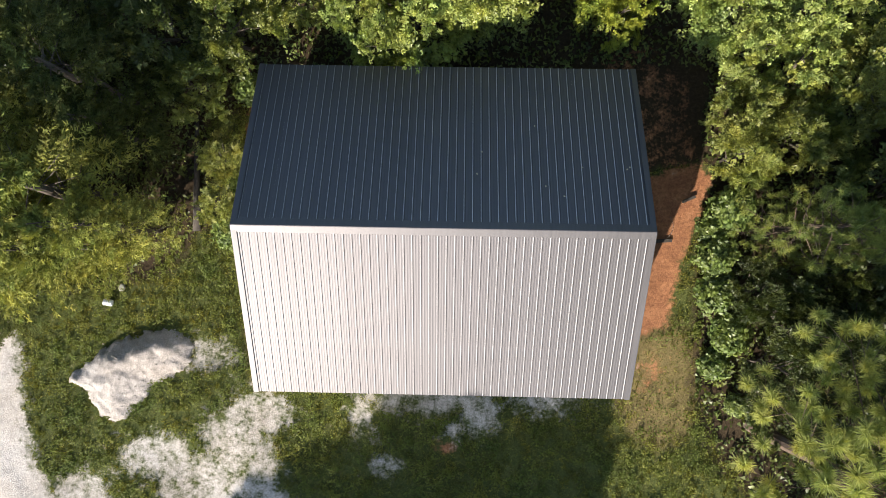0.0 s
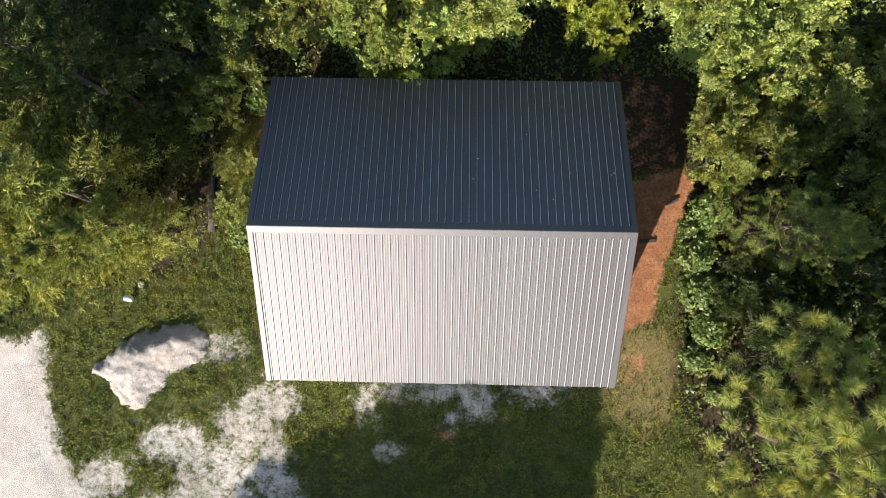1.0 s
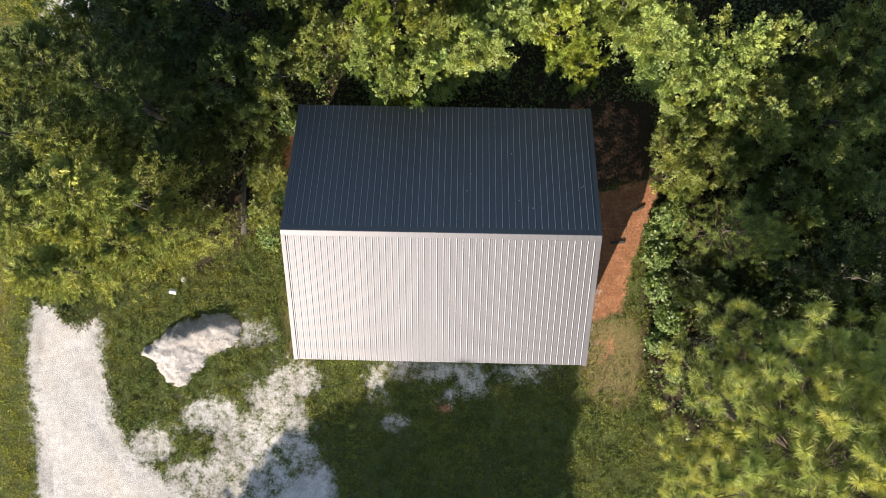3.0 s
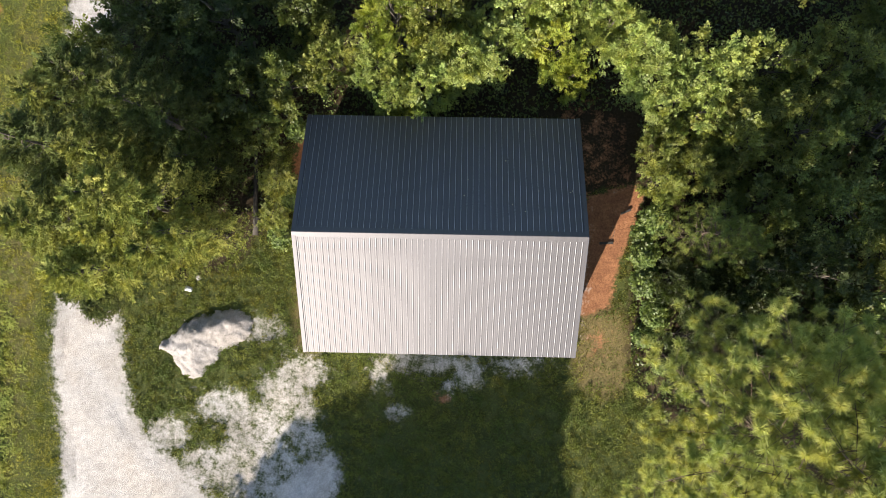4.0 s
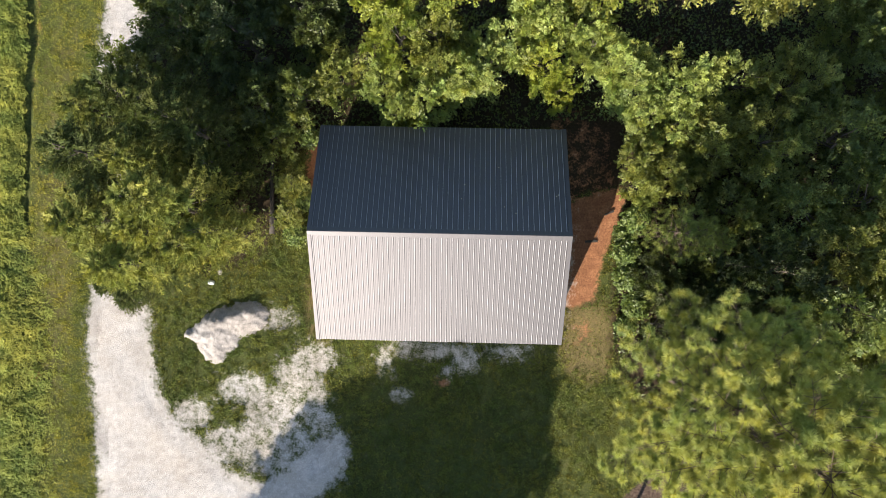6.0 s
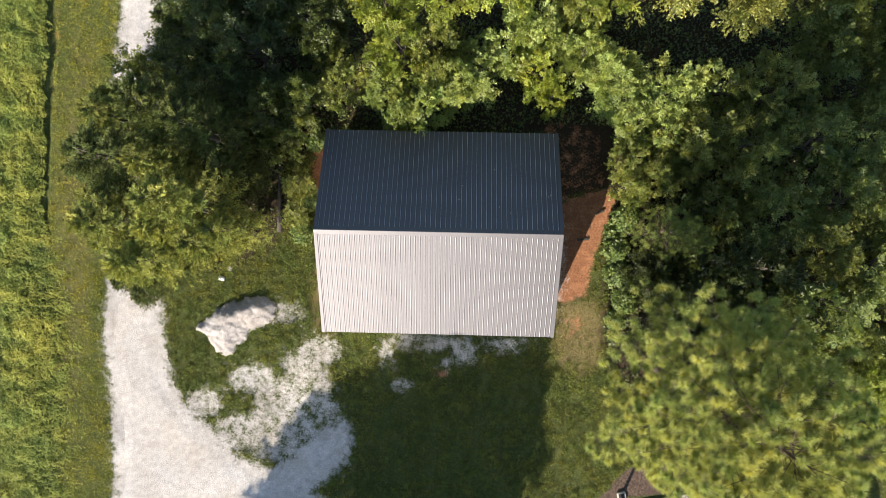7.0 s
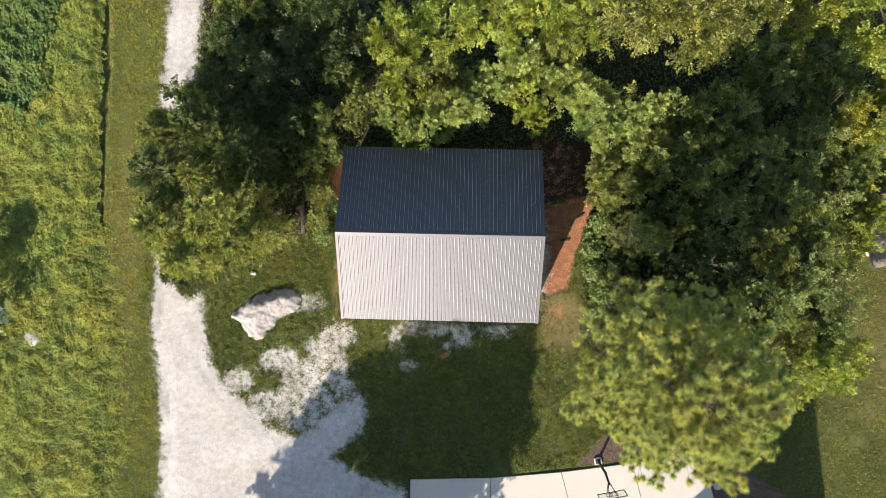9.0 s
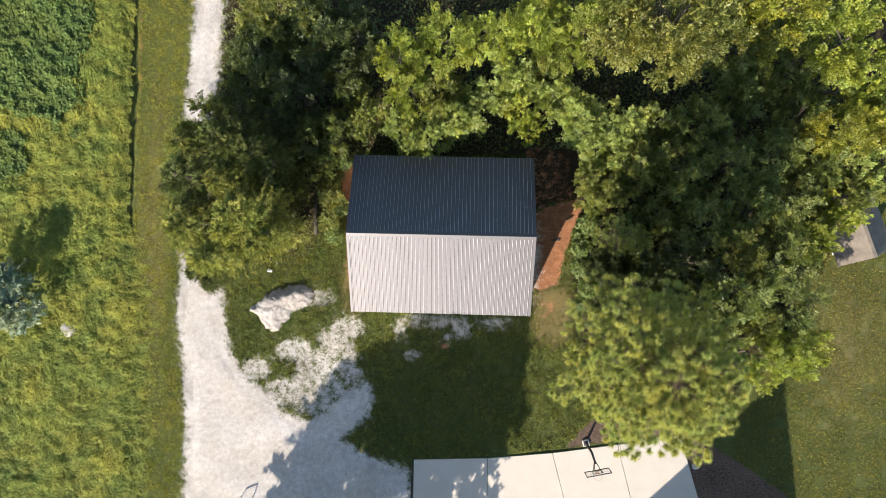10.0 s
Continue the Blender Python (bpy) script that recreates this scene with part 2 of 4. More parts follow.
def leaves(rng, centres, normals, length, width):
    """Rhombic leaves at the centres, facing roughly along the normals."""
    n = len(centres)
    axis = unit(np.cross(normals, rng.normal(size=(n, 3))))
    side = np.cross(normals, axis)
    size = rng.uniform(0.7, 1.3, (n, 1))
    a, s = axis * length * size / 2, side * width * size / 2
    droop = normals * (length * size * 0.12)
    return np.stack([centres - a - droop, centres + s, centres + a - droop, centres - s], axis=1).reshape(-1, 3)


def leaflets(rng, centres, normals, length, width):
    """Three-cornered leaves, for crowns of many small ones."""
    n = len(centres)
    axis = unit(np.cross(normals, rng.normal(size=(n, 3))))
    side = np.cross(normals, axis)
    size = rng.uniform(0.65, 1.35, (n, 1))
    a, s = axis * length * size / 2, side * width * size / 2
    return np.stack([centres - a * 0.6 - s, centres - a * 0.6 + s, centres + a - normals * length * 0.15], axis=1).reshape(-1, 3)


def sprays(rng, roots, ways, lengths, per, leaf, width, fan=0.4, thick=0.06, droop=0.12, tilt=0.35):
    """Leafy shoots: from each root a feather of three-cornered leaves in two ranks, broad below and narrow at the tip. Returns corners and tones."""
    n = len(roots)
    ways, lengths = unit(ways)[:, None, :], lengths[:, None, None]
    up = unit(rng.normal(size=(n, 1, 3)) * 0.35 + (0, 0, 1.0))
    side = unit(np.cross(ways, up))
    face = np.cross(side, ways)
    s = rng.uniform(0.05, 1.0, (n, per, 1))
    hand = np.where(rng.random((n, per, 1)) < 0.5, -1.0, 1.0)
    off = hand * rng.uniform(0, 1, (n, per, 1)) * fan * (1.08 - 0.85 * s)
    c = roots[:, None, :] + lengths * (ways * s + side * off + face * rng.normal(size=(n, per, 1)) * thick) - (0, 0, 1) * lengths * droop * s ** 2
    axis = unit(ways * 0.8 + side * hand * 0.6 + rng.normal(size=(n, per, 3)) * 0.3)
    flat = unit(face + rng.normal(size=(n, per, 3)) * tilt)
    across = unit(np.cross(flat, axis))
    size = rng.uniform(0.65, 1.35, (n, per, 1))
    a, w = axis * leaf * size / 2, across * width * size / 2
    v = np.stack([c - a * 0.7 - w, c - a * 0.7 + w, c + a], axis=2)
    # Random per shoot, plus lit tips and shaded inner leaves set in the tone.
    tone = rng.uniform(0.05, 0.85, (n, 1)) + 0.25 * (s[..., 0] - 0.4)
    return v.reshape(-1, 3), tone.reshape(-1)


def inside(poly, x, y):
    """Signed distance of points to a polygon, positive inside."""
    p = np.array(poly, float)
    q = np.roll(p, -1, axis=0)
    best, odd = np.full(x.shape, 1e9), np.zeros(x.shape, bool)
    for (ax, ay), (bx, by) in zip(p, q):
        dx, dy = bx - ax, by - ay
        t = np.clip(((x - ax) * dx + (y - ay) * dy) / (dx * dx + dy * dy + 1e-12), 0, 1)
        best = np.minimum(best, np.hypot(x - ax - t * dx, y - ay - t * dy))
        cross = (ay > y) != (by > y)
        odd ^= cross & (x < ax + (y - ay) / np.where(by == ay, 1e-9, by - ay) * dx)
    return np.where(odd, best, -best)


def blob(x, y, cx, cy, rx, ry):
    """About the signed distance to an ellipse, positive inside."""
    return (1 - np.hypot((x - cx) / rx, (y - cy) / ry)) * min(rx, ry)


# ---- plan ----
DRIVE = [(-17.6, 60), (-17.6, 15.9), (-18.1, 8.7), (-18.3, 3.3), (-18.1, -2.4), (-18.3, -5.5), (-17.8, -8.5), (-17.5, -12.4), (-17.7, -45),
         (-2.0, -45), (-2.0, -15.3), (-5.4, -14.2), (-6.7, -13.3), (-5.0, -11.9), (-4.6, -10.2), (-5.2, -9.3), (-6.6, -10.1), (-7.7, -11.2), (-9.1, -12.2),
         (-10.8, -11.6), (-12.2, -10.2), (-13.6, -9.1), (-14.5, -7.6), (-14.9, -5.4), (-15.1, -3.5), (-15.5, 3.0), (-15.9, 9.5), (-15.5, 16.0), (-15.4, 60)]
SOIL = [(5.0, -2.8), (6.4, -2.9), (7.4, -2.3), (7.8, -0.3), (8.3, 1.2), (8.8, 2.7), (8.5, 3.1), (7.2, 2.9), (6.0, 2.4), (5.0, 2.0)]
# Shaded soil behind the shed: kept weak, so dark litter shows through it.
SOIL_NORTH = [(5.0, 0.8), (6.4, 1.6), (8.4, 3.0), (7.9, 4.2), (7.7, 6.0), (6.5, 7.0), (5.0, 6.6)]
# Takes in the shed's north-east bay: dark litter colour stands there for its shade.
WOODS_EAST = [(8.3, -4.8), (8.3, -1.0), (8.6, 2.6), (8.6, 3.2), (7.0, 2.9), (5.2, 2.2), (5.2, 6.0), (-6.0, 6.0), (-7.4, 4.5), (-8.6, 4.6), (-8.6, 0.6), (-10.0, -1.2), (-14.4, -2.4), (-15.6, 0.5),
              (-15.8, 5.0), (-15.6, 60), (80, 60), (80, 7.0), (26.5, 5.2), (25.0, 0.5), (23.2, -2.0), (22.0, -6.6), (19.5, -8.5), (15.0, -9.6), (11.0, -9.0), (9.2, -7.0)]
MULCH = [(8.9, -12.7), (9.4, -12.0), (10.4, -11.2), (12.6, -11.2), (15.2, -10.8), (16.0, -12.0), (12.4, -12.7), (8.3, -13.3)]
MULCH_EAST = [(15.8, -12.2), (17.3, -12.5), (20.6, -14.4), (23.0, -16.0), (23.6, -19), (17.4, -19)]
PATCHES = [(-6.6, -5.85, 1.0, 0.75), (-7.5, -6.6, 1.0, 0.8), (-6.85, -7.9, 0.9, 1.1), (-8.0, -8.2, 0.9, 0.9), (-10.1, -7.5, 1.2, 0.7), (-9.2, -8.6, 0.8, 1.0), (-8.6, -10.3, 2.0, 1.5), (-11.0, -10.4, 1.2, 0.9), (-12.8, -8.9, 0.9, 0.7),
           (-6.2, -9.0, 0.7, 0.7), (-1.9, -5.15, 0.7, 0.35), (-0.5, -5.3, 0.8, 0.4), (1.05, -5.65, 0.6, 0.65), (0.3, -5.2, 0.9, 0.3), (3.3, -5.15, 0.8, 0.25), (5.75, -0.9, 0.35, 1.7), (0.1, -6.3, 0.2, 0.2), (-3.0, -5.8, 0.35, 0.5), (-2.2, -7.5, 0.3, 0.3)]


def fields(x, y):
    """How much of each ground cover there is at a place: 0.5 on its edge, rising inwards."""
    patch = np.full(x.shape, -9.0)
    for cx, cy, rx, ry in PATCHES:
        patch = np.maximum(patch, blob(x, y, cx, cy, rx, ry) * 0.7)
    patch = np.minimum(np.maximum(patch, blob(x, y, -8.4, -3.9, 0.9, 0.6) * 0.5 - 0.12), 0.10)
    g = np.maximum(inside(DRIVE, x, y) * 0.9, patch)
    soil = np.maximum.reduce([inside(SOIL, x, y), np.minimum(inside(SOIL_NORTH, x, y), -0.07), blob(x, y, -6.8, 3.9, 0.45, 1.2), blob(x, y, -6.4, 0.6, 0.4, 3.2), blob(x, y, -20.9, -7.2, 0.35, 0.3), blob(x, y, -21.25, 12.5, 0.12, 4.0) - 0.1, blob(x, y, -0.1, -6.8, 0.3, 0.2), blob(x, y, 6.9, -4.0, 1.3, 2.2) * 0.22 - 0.30])
    dry = np.maximum.reduce([blob(x, y, 7.2, -4.4, 1.5, 2.2), blob(x, y, -20.0, 0.0, 1.8, 18.0) * 0.2 - 0.34, blob(x, y, -6.3, -3.0, 0.8, 2.0), blob(x, y, 26.5, -6.0, 5.0, 9.0) * 0.05 - 0.30])
    mulch = np.maximum(inside(MULCH, x, y), inside(MULCH_EAST, x, y))
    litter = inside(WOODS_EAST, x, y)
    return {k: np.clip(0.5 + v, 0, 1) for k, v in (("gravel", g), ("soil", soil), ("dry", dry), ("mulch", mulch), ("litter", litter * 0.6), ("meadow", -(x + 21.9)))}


def height(x, y):
    """The lie of the land: nearly level, with a shallow ditch beside the field and soft humps."""
    ditch = -0.20 * np.exp(-((x + 21.55 + 0.12 * np.sin(y * 0.5) + 0.05 * np.sin(y * 2.3)) / 0.16) ** 2) * np.clip(0.75 + 0.25 * np.tanh((y - 1.0) * 0.6) * 2.0 + 0.55 * np.sin(y * 1.3 + 2.0 * np.sin(y * 0.31)), 0.05, 1.1)
    return ditch + 0.03 * np.sin(x * 0.9 + 1.3 * np.sin(y * 0.7)) * np.sin(y * 1.1 + x * 0.3)


def spread_axis(lo, hi, step, reach):
    inner = np.arange(lo, hi + step / 2, step)
    outer = np.geomspace(1.0, reach, 14)
    return np.concatenate([lo - outer[::-1], inner, hi + outer])


def build_ground():
    xs, ys = spread_axis(-33, 31, 0.2, 1500), spread_axis(-21, 19, 0.2, 1500)
    x, y = (a.ravel() for a in np.meshgrid(xs, ys))
    z = height(x, y)
    nx, ny = len(xs), len(ys)
    i = (np.arange(ny - 1)[:, None] * nx + np.arange(nx - 1)).ravel()
    faces = np.stack([i, i + 1, i + nx + 1, i + nx], axis=1).astype(np.int32)
    me = bpy.data.meshes.new("ground")
    me.vertices.add(len(x))
    me.vertices.foreach_set("co", np.stack([x, y, z], axis=1).astype(np.float32).ravel())
    me.loops.add(faces.size)
    me.loops.foreach_set("vertex_index", faces.ravel())
    me.polygons.add(len(faces))
    me.polygons.foreach_set("loop_start", np.arange(0, faces.size, 4, dtype=np.int32))
    me.update(calc_edges=True)
    me.shade_smooth()
    for name, value in fields(x, y).items():
        me.attributes.new(name, "FLOAT", "POINT").data.foreach_set("value", value.astype(np.float32))
    me.materials.append(GROUND)
    tagged(new("ground", me), "green lawn, weeds and leaf litter round the shed", "ground", kind="structure")


def build_drive():
    """The packed middle of the gravel drive, a few centimetres proud of the ground."""
    step = 0.12
    xs, ys = np.arange(-19, -1.5, step), np.arange(-34, 30, step)
    gx, gy = np.meshgrid(xs, ys)
    d = inside(DRIVE, gx, gy)
    rough = np.array([noise.noise((a * 0.9, b * 0.9, 3.0)) + 0.6 * noise.noise((a * 2.6, b * 2.6, 7.0)) for a, b in zip(gx.ravel(), gy.ravel())]).reshape(gx.shape)
    ragged = np.where(gx > -8.5, 0.55, 0.25)
    keep = d + rough * ragged > 0.30
    cell = keep[:-1, :-1] & keep[1:, :-1] & keep[:-1, 1:] & keep[1:, 1:]
    z = height(gx, gy) + np.clip((d + rough * ragged - 0.30) * 0.06 - 0.02, -0.02, 0.03)
    index = np.full(gx.shape, -1)
    used = np.zeros(gx.shape, bool)
    for a in (slice(None, -1), slice(1, None)):
        for b in (slice(None, -1), slice(1, None)):
            used[a, b] |= cell
    index[used] = np.arange(used.sum())
    faces = np.stack([index[:-1, :-1], index[:-1, 1:], index[1:, 1:], index[1:, :-1]], axis=-1)[cell]
    me = bpy.data.meshes.new("gravel_drive")
    me.from_pydata(np.stack([gx, gy, z], axis=-1)[used].tolist(), [], faces.tolist())
    me.shade_smooth()
    me.materials.append(GRAVEL)
    tagged(new("gravel_drive", me), "white crushed limestone drive and parking apron", "gravel drive", kind="structure")


build_ground()
build_drive()


# ---- the metal building ----
SHED = Matrix.Translation((-0.315, 0.55, 0)) @ Matrix.Rotation(radians(0.5), 4, "Z")
WIDE, HALF, EAVE, RIDGE = 11.15, 4.88, 3.35, 5.86
PITCH = math.atan2(RIDGE - EAVE, HALF)
SLOPE = math.hypot(RIDGE - EAVE, HALF)


def sheet_profile():
    """Across one 0.914 m sheet: four trapezoid ribs with two low swages between them."""
    pts, pitch = [(0.0, 0.0), (0.014, 0.0), (0.036, 0.0016), (0.058, 0.0)], 0.9144 / 4
    for k in range(4):
        c = pitch * (k + 0.5)
        pts += [(c - 0.025, 0.0), (c - 0.010, 0.013), (c + 0.010, 0.013), (c + 0.025, 0.0)]
        for s in (0.078, 0.150):
            e = c + s
            if e < 0.9:
                pts += [(e - 0.022, 0.0), (e, 0.0016), (e + 0.022, 0.0)]
    pts.append((0.9144, 0.0))
    return pts


def roof_sheet_mesh(pale_side):
    """One ribbed sheet; its ribs' west flanks are painted pale to look sunlit."""
    bm = bmesh.new()
    rows = []
    pts = sheet_profile()
    cuts = [0.0, SLOPE * 0.33, SLOPE * 0.66, SLOPE]
    for s in cuts:
        rows.append([bm.verts.new((x, -s, z)) for x, z in pts])
    for a, b in zip(rows, rows[1:]):
        for k in range(len(pts) - 1):
            face = bm.faces.new((a[k], b[k], b[k + 1], a[k + 1]))
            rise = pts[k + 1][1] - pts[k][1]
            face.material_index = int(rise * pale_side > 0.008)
    low = [bm.verts.new((x, -SLOPE, z - 0.012)) for x, z in pts]
    for k in range(len(pts) - 1):
        bm.faces.new((rows[-1][k], low[k], low[k + 1], rows[-1][k + 1]))
    me = bpy.data.meshes.new("roof_sheet")
    bm.to_mesh(me)
    bm.free()
    me.materials.append(ROOF)
    me.materials.append(LIT_RIB)
    return me


def build_shed():
    shed = new("metal_building")
    shed.matrix_world = SHED
    tagged(shed, "gabled steel outbuilding with a ribbed charcoal metal roof", "shed")
    wx, wy = WIDE / 2 - 0.12, HALF - 0.22
    under = RIDGE - 0.10
    for name, size, at in (("wall", (2 * wx, 0.12, EAVE), (0, wy, EAVE / 2)), ("wall", (2 * wx, 0.12, EAVE), (0, -wy, EAVE / 2))):
        bm = bmesh.new()
        box(bm, size, Matrix.Translation(at))
        part(name, bm, WALL_STEEL, shed)
    for side in (-1, 1):
        bm = bmesh.new()
        top = under - (RIDGE - EAVE) * (wy - 0.06) / HALF
        out = [(-wy + 0.06, 0), (wy - 0.06, 0), (wy - 0.06, top), (0, under), (-wy + 0.06, top)]
        face = bm.faces.new([bm.verts.new((side * wx, y, z)) for y, z in out])
        got = bmesh.ops.extrude_face_region(bm, geom=[face])
        bmesh.ops.translate(bm, vec=(-side * 0.12, 0, 0), verts=[v for v in got["geom"] if isinstance(v, bmesh.types.BMVert)])
        bmesh.ops.recalc_face_normals(bm, faces=bm.faces)
        part("gable_wall", bm, WALL_STEEL, shed)
    for x in (-2.7, 2.7):
        bm = bmesh.new()
        box(bm, (3.0, 0.05, 2.6), Matrix.Translation((x, -wy - 0.07, 1.32)), 0.01)
        door = part("roller_door", bm, SIDING, shed, "pale ribbed roller door")
        for k in range(6):
            bm = bmesh.new()
            box(bm, (2.96, 0.02, 0.40), Matrix.Translation((x, -wy - 0.105, 0.25 + 0.43 * k)), 0.006)
            part("slat", bm, SIDING, door)
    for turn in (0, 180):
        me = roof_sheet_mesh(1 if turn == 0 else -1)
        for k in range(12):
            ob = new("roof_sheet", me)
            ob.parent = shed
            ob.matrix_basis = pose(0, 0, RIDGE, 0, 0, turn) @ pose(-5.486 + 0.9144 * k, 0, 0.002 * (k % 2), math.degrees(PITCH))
    for turn in (0, 180):
        for side in (-1, 1):
            bm = bmesh.new()
            box(bm, (0.15, SLOPE + 0.01, 0.012), Matrix.Translation((side * (WIDE / 2 - 0.075), -SLOPE / 2, 0.028)), 0.003)
            box(bm, (0.014, SLOPE, 0.15), Matrix.Translation((side * (WIDE / 2 + 0.004), -SLOPE / 2, -0.045)), 0.003)
            trim = part("rake_trim", bm, ROOF, shed)
            trim.matrix_basis = pose(0, 0, RIDGE, 0, 0, turn) @ pose(0, 0, 0, math.degrees(PITCH))
        bm = bmesh.new()
        box(bm, (WIDE - 0.04, 0.02, 0.16), Matrix.Translation((0, -HALF + 0.06, EAVE - 0.09)), 0.004)
        fascia = part("eave_trim", bm, WALL_STEEL, shed)
        fascia.matrix_basis = pose(0, 0, 0, 0, 0, turn)
    out = [(-0.19, -0.19 * math.tan(PITCH) + 0.030), (-0.02, 0.045), (0.0, 0.052), (0.02, 0.045), (0.19, -0.19 * math.tan(PITCH) + 0.030)]
    for x0, x1, lift in ((-WIDE / 2, -1.85, 0.0), (-1.90, 1.90, 0.003), (1.85, WIDE / 2, 0.0)):
        bm = bmesh.new()
        a = [bm.verts.new((x0, y, RIDGE + z + lift)) for y, z in out]
        b = [bm.verts.new((x1, y, RIDGE + z + lift)) for y, z in out]
        for k in range(4):
            bm.faces.new((a[k], b[k], b[k + 1], a[k + 1]))
        la = [bm.verts.new((x0, s * 0.192, RIDGE - 0.19 * math.tan(PITCH) + 0.012 + lift)) for s in (-1, 1)]
        lb = [bm.verts.new((x1, s * 0.192, RIDGE - 0.19 * math.tan(PITCH) + 0.012 + lift)) for s in (-1, 1)]
        bm.faces.new((a[0], la[0], lb[0], b[0]))
        bm.faces.new((a[4], b[4], lb[1], la[1]))
        bmesh.ops.recalc_face_normals(bm, faces=bm.faces)
        part("ridge_cap", bm, ROOF, shed, "folded metal ridge cap")
    rng = np.random.default_rng(3)
    for k in range(8):
        x, s = rng.uniform(0.5, 5.2), rng.uniform(0.6, SLOPE - 0.2)
        bm = bmesh.new()
        bmesh.ops.create_icosphere(bm, subdivisions=1, radius=0.034, matrix=Matrix.Diagonal((1, 0.7, 0.35, 1)))
        leaf = link_mesh("fallen_leaf", bm, DRY_LEAF)
        leaf.matrix_world = SHED @ pose(0, 0, RIDGE, 0, 0, 180) @ pose(-x, 0, 0, math.degrees(PITCH)) @ pose(0, -s, 0.02, 0, 0, rng.uniform(0, 360))
        tagged(leaf, "small curled dry leaf on the metal roof", "leaf", "leaves on the roof")


build_shed()


# ---- trees ----
def tube_tree(bm, start, end, r0, r1, rng, steps=4, wobble=0.06):
    """A bent, tapered limb; returns its points."""
    a, b = Vector(start), Vector(end)
    pts = [a.lerp(b, k / steps) + Vector(rng.normal(size=3)) * wobble * (b - a).length * (0 < k < steps) * 0.5 for k in range(steps + 1)]
    for k in range(steps):
        t0, t1 = k / steps, (k + 1) / steps
        rod(bm, pts[k], pts[k + 1], r0 + (r1 - r0) * t0, r0 + (r1 - r0) * t1, 9 if r0 > 0.1 else 5)
    return pts


def broad_tree(seed, tall=8.0, wide=2.5, base=0.28, lobes=30, count=18500, length=0.125, width=0.078, shape=1.0, reach=0.36, leaf_mat=None):
    """A broadleaved tree: leaning trunk, limbs to each lobe, and lobes of leafy shoots with dark gaps between them."""
    rng = np.random.default_rng(seed)
    tree = new("broadleaf_tree")
    bm = bmesh.new()
    crown_z = tall * (base + 1) / 2
    tube_tree(bm, (0, 0, -0.2), (0.2, 0.1, tall * 0.75), 0.035 * tall / 2, 0.04, rng, 6)
    centres, radii = [], []
    while len(centres) < lobes:
        p = unit(rng.normal(size=3)) * rng.uniform(0.40, 0.88)
        if p[2] < -0.45:
            continue
        squeeze = 1.0 - 0.35 * shape * max(p[2], 0)
        centres.append((p[0] * wide * squeeze, p[1] * wide * squeeze, crown_z + p[2] * tall * (1 - base) / 2))
        radii.append(rng.uniform(0.6, 1.25) * reach * wide)
    for c in centres[:: 2]:
        h = min(tall * 0.70, max(tall * 0.15, c[2] - 0.45 * math.hypot(c[0], c[1]) - 0.5))
        tube_tree(bm, (0.267 * h / tall, 0.133 * h / tall, h), c, 0.05, 0.012, rng, 3)
    part("trunk", bm, BARK, tree)
    each = 11
    roots, ways, lengths = [], [], []
    for c, r in zip(np.array(centres), radii):
        out = unit(c - (0, 0, crown_z * 0.85))
        q = unit(rng.normal(size=(each, 3)) * (1, 1, 0.7) + out * 0.75 + (0, 0, 0.25))
        roots.append(c + q * r * rng.uniform(0.05, 0.45, (each, 1)))
        ways.append(q + rng.normal(size=(each, 3)) * 0.3)
        lengths.append(r * rng.uniform(0.55, 1.15, each))
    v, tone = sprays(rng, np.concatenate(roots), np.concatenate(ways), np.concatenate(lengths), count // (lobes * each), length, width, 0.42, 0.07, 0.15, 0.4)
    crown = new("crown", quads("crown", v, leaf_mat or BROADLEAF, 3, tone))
    crown.parent = tree
    return tree


def cedar_tree(seed, tall=9.0, wide=2.2):
    """A red cedar: ragged cone of upturned feathery plumes, each of a long shoot and its side shoots."""
    rng = np.random.default_rng(seed)
    tree = new("cedar_tree")
    bm = bmesh.new()
    tube_tree(bm, (0, 0, -0.2), (0.15, 0, tall * 0.96), 0.17, 0.02, rng, 8, 0.03)
    roots, ways, lengths = [], [], []
    for k in range(120):
        t = rng.uniform(0.05, 1.0) ** 0.85
        ang = rng.uniform(0, 2 * math.pi)
        r = wide * (1.02 - t) ** 0.62 * rng.uniform(0.5, 1.2) + 0.10
        side = np.array((math.cos(ang), math.sin(ang), 0))
        foot = np.array((0, 0, tall * t * 0.93))
        tip = side * r + foot + (0, 0, 0.15 * r + rng.uniform(0.0, 0.35))
        if k % 2 == 0:
            rod(bm, foot, foot + (tip - foot) * 0.85, 0.018, 0.005, 5)
        axis = tip - foot
        for j, s in enumerate((0.30, 0.45, 0.55, 0.62, 0.70)):
            turn = (0, 0.75, -0.75, 0.45, -0.45)[j] * rng.uniform(0.6, 1.3)
            way = np.array((axis[0] * math.cos(turn) - axis[1] * math.sin(turn), axis[0] * math.sin(turn) + axis[1] * math.cos(turn), axis[2] + 0.10 * r))
            roots.append(foot + axis * s + rng.normal(size=3) * 0.06)
            ways.append(way)
            lengths.append(min(1.15, (0.35 + 0.34 * r) * (1.15 if j == 0 else 0.85) * rng.uniform(0.7, 1.2)))
    part("trunk", bm, BARK, tree)
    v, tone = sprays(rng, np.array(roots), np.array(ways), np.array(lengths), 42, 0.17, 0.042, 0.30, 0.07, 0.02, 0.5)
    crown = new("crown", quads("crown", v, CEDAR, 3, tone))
    crown.parent = tree
    return tree


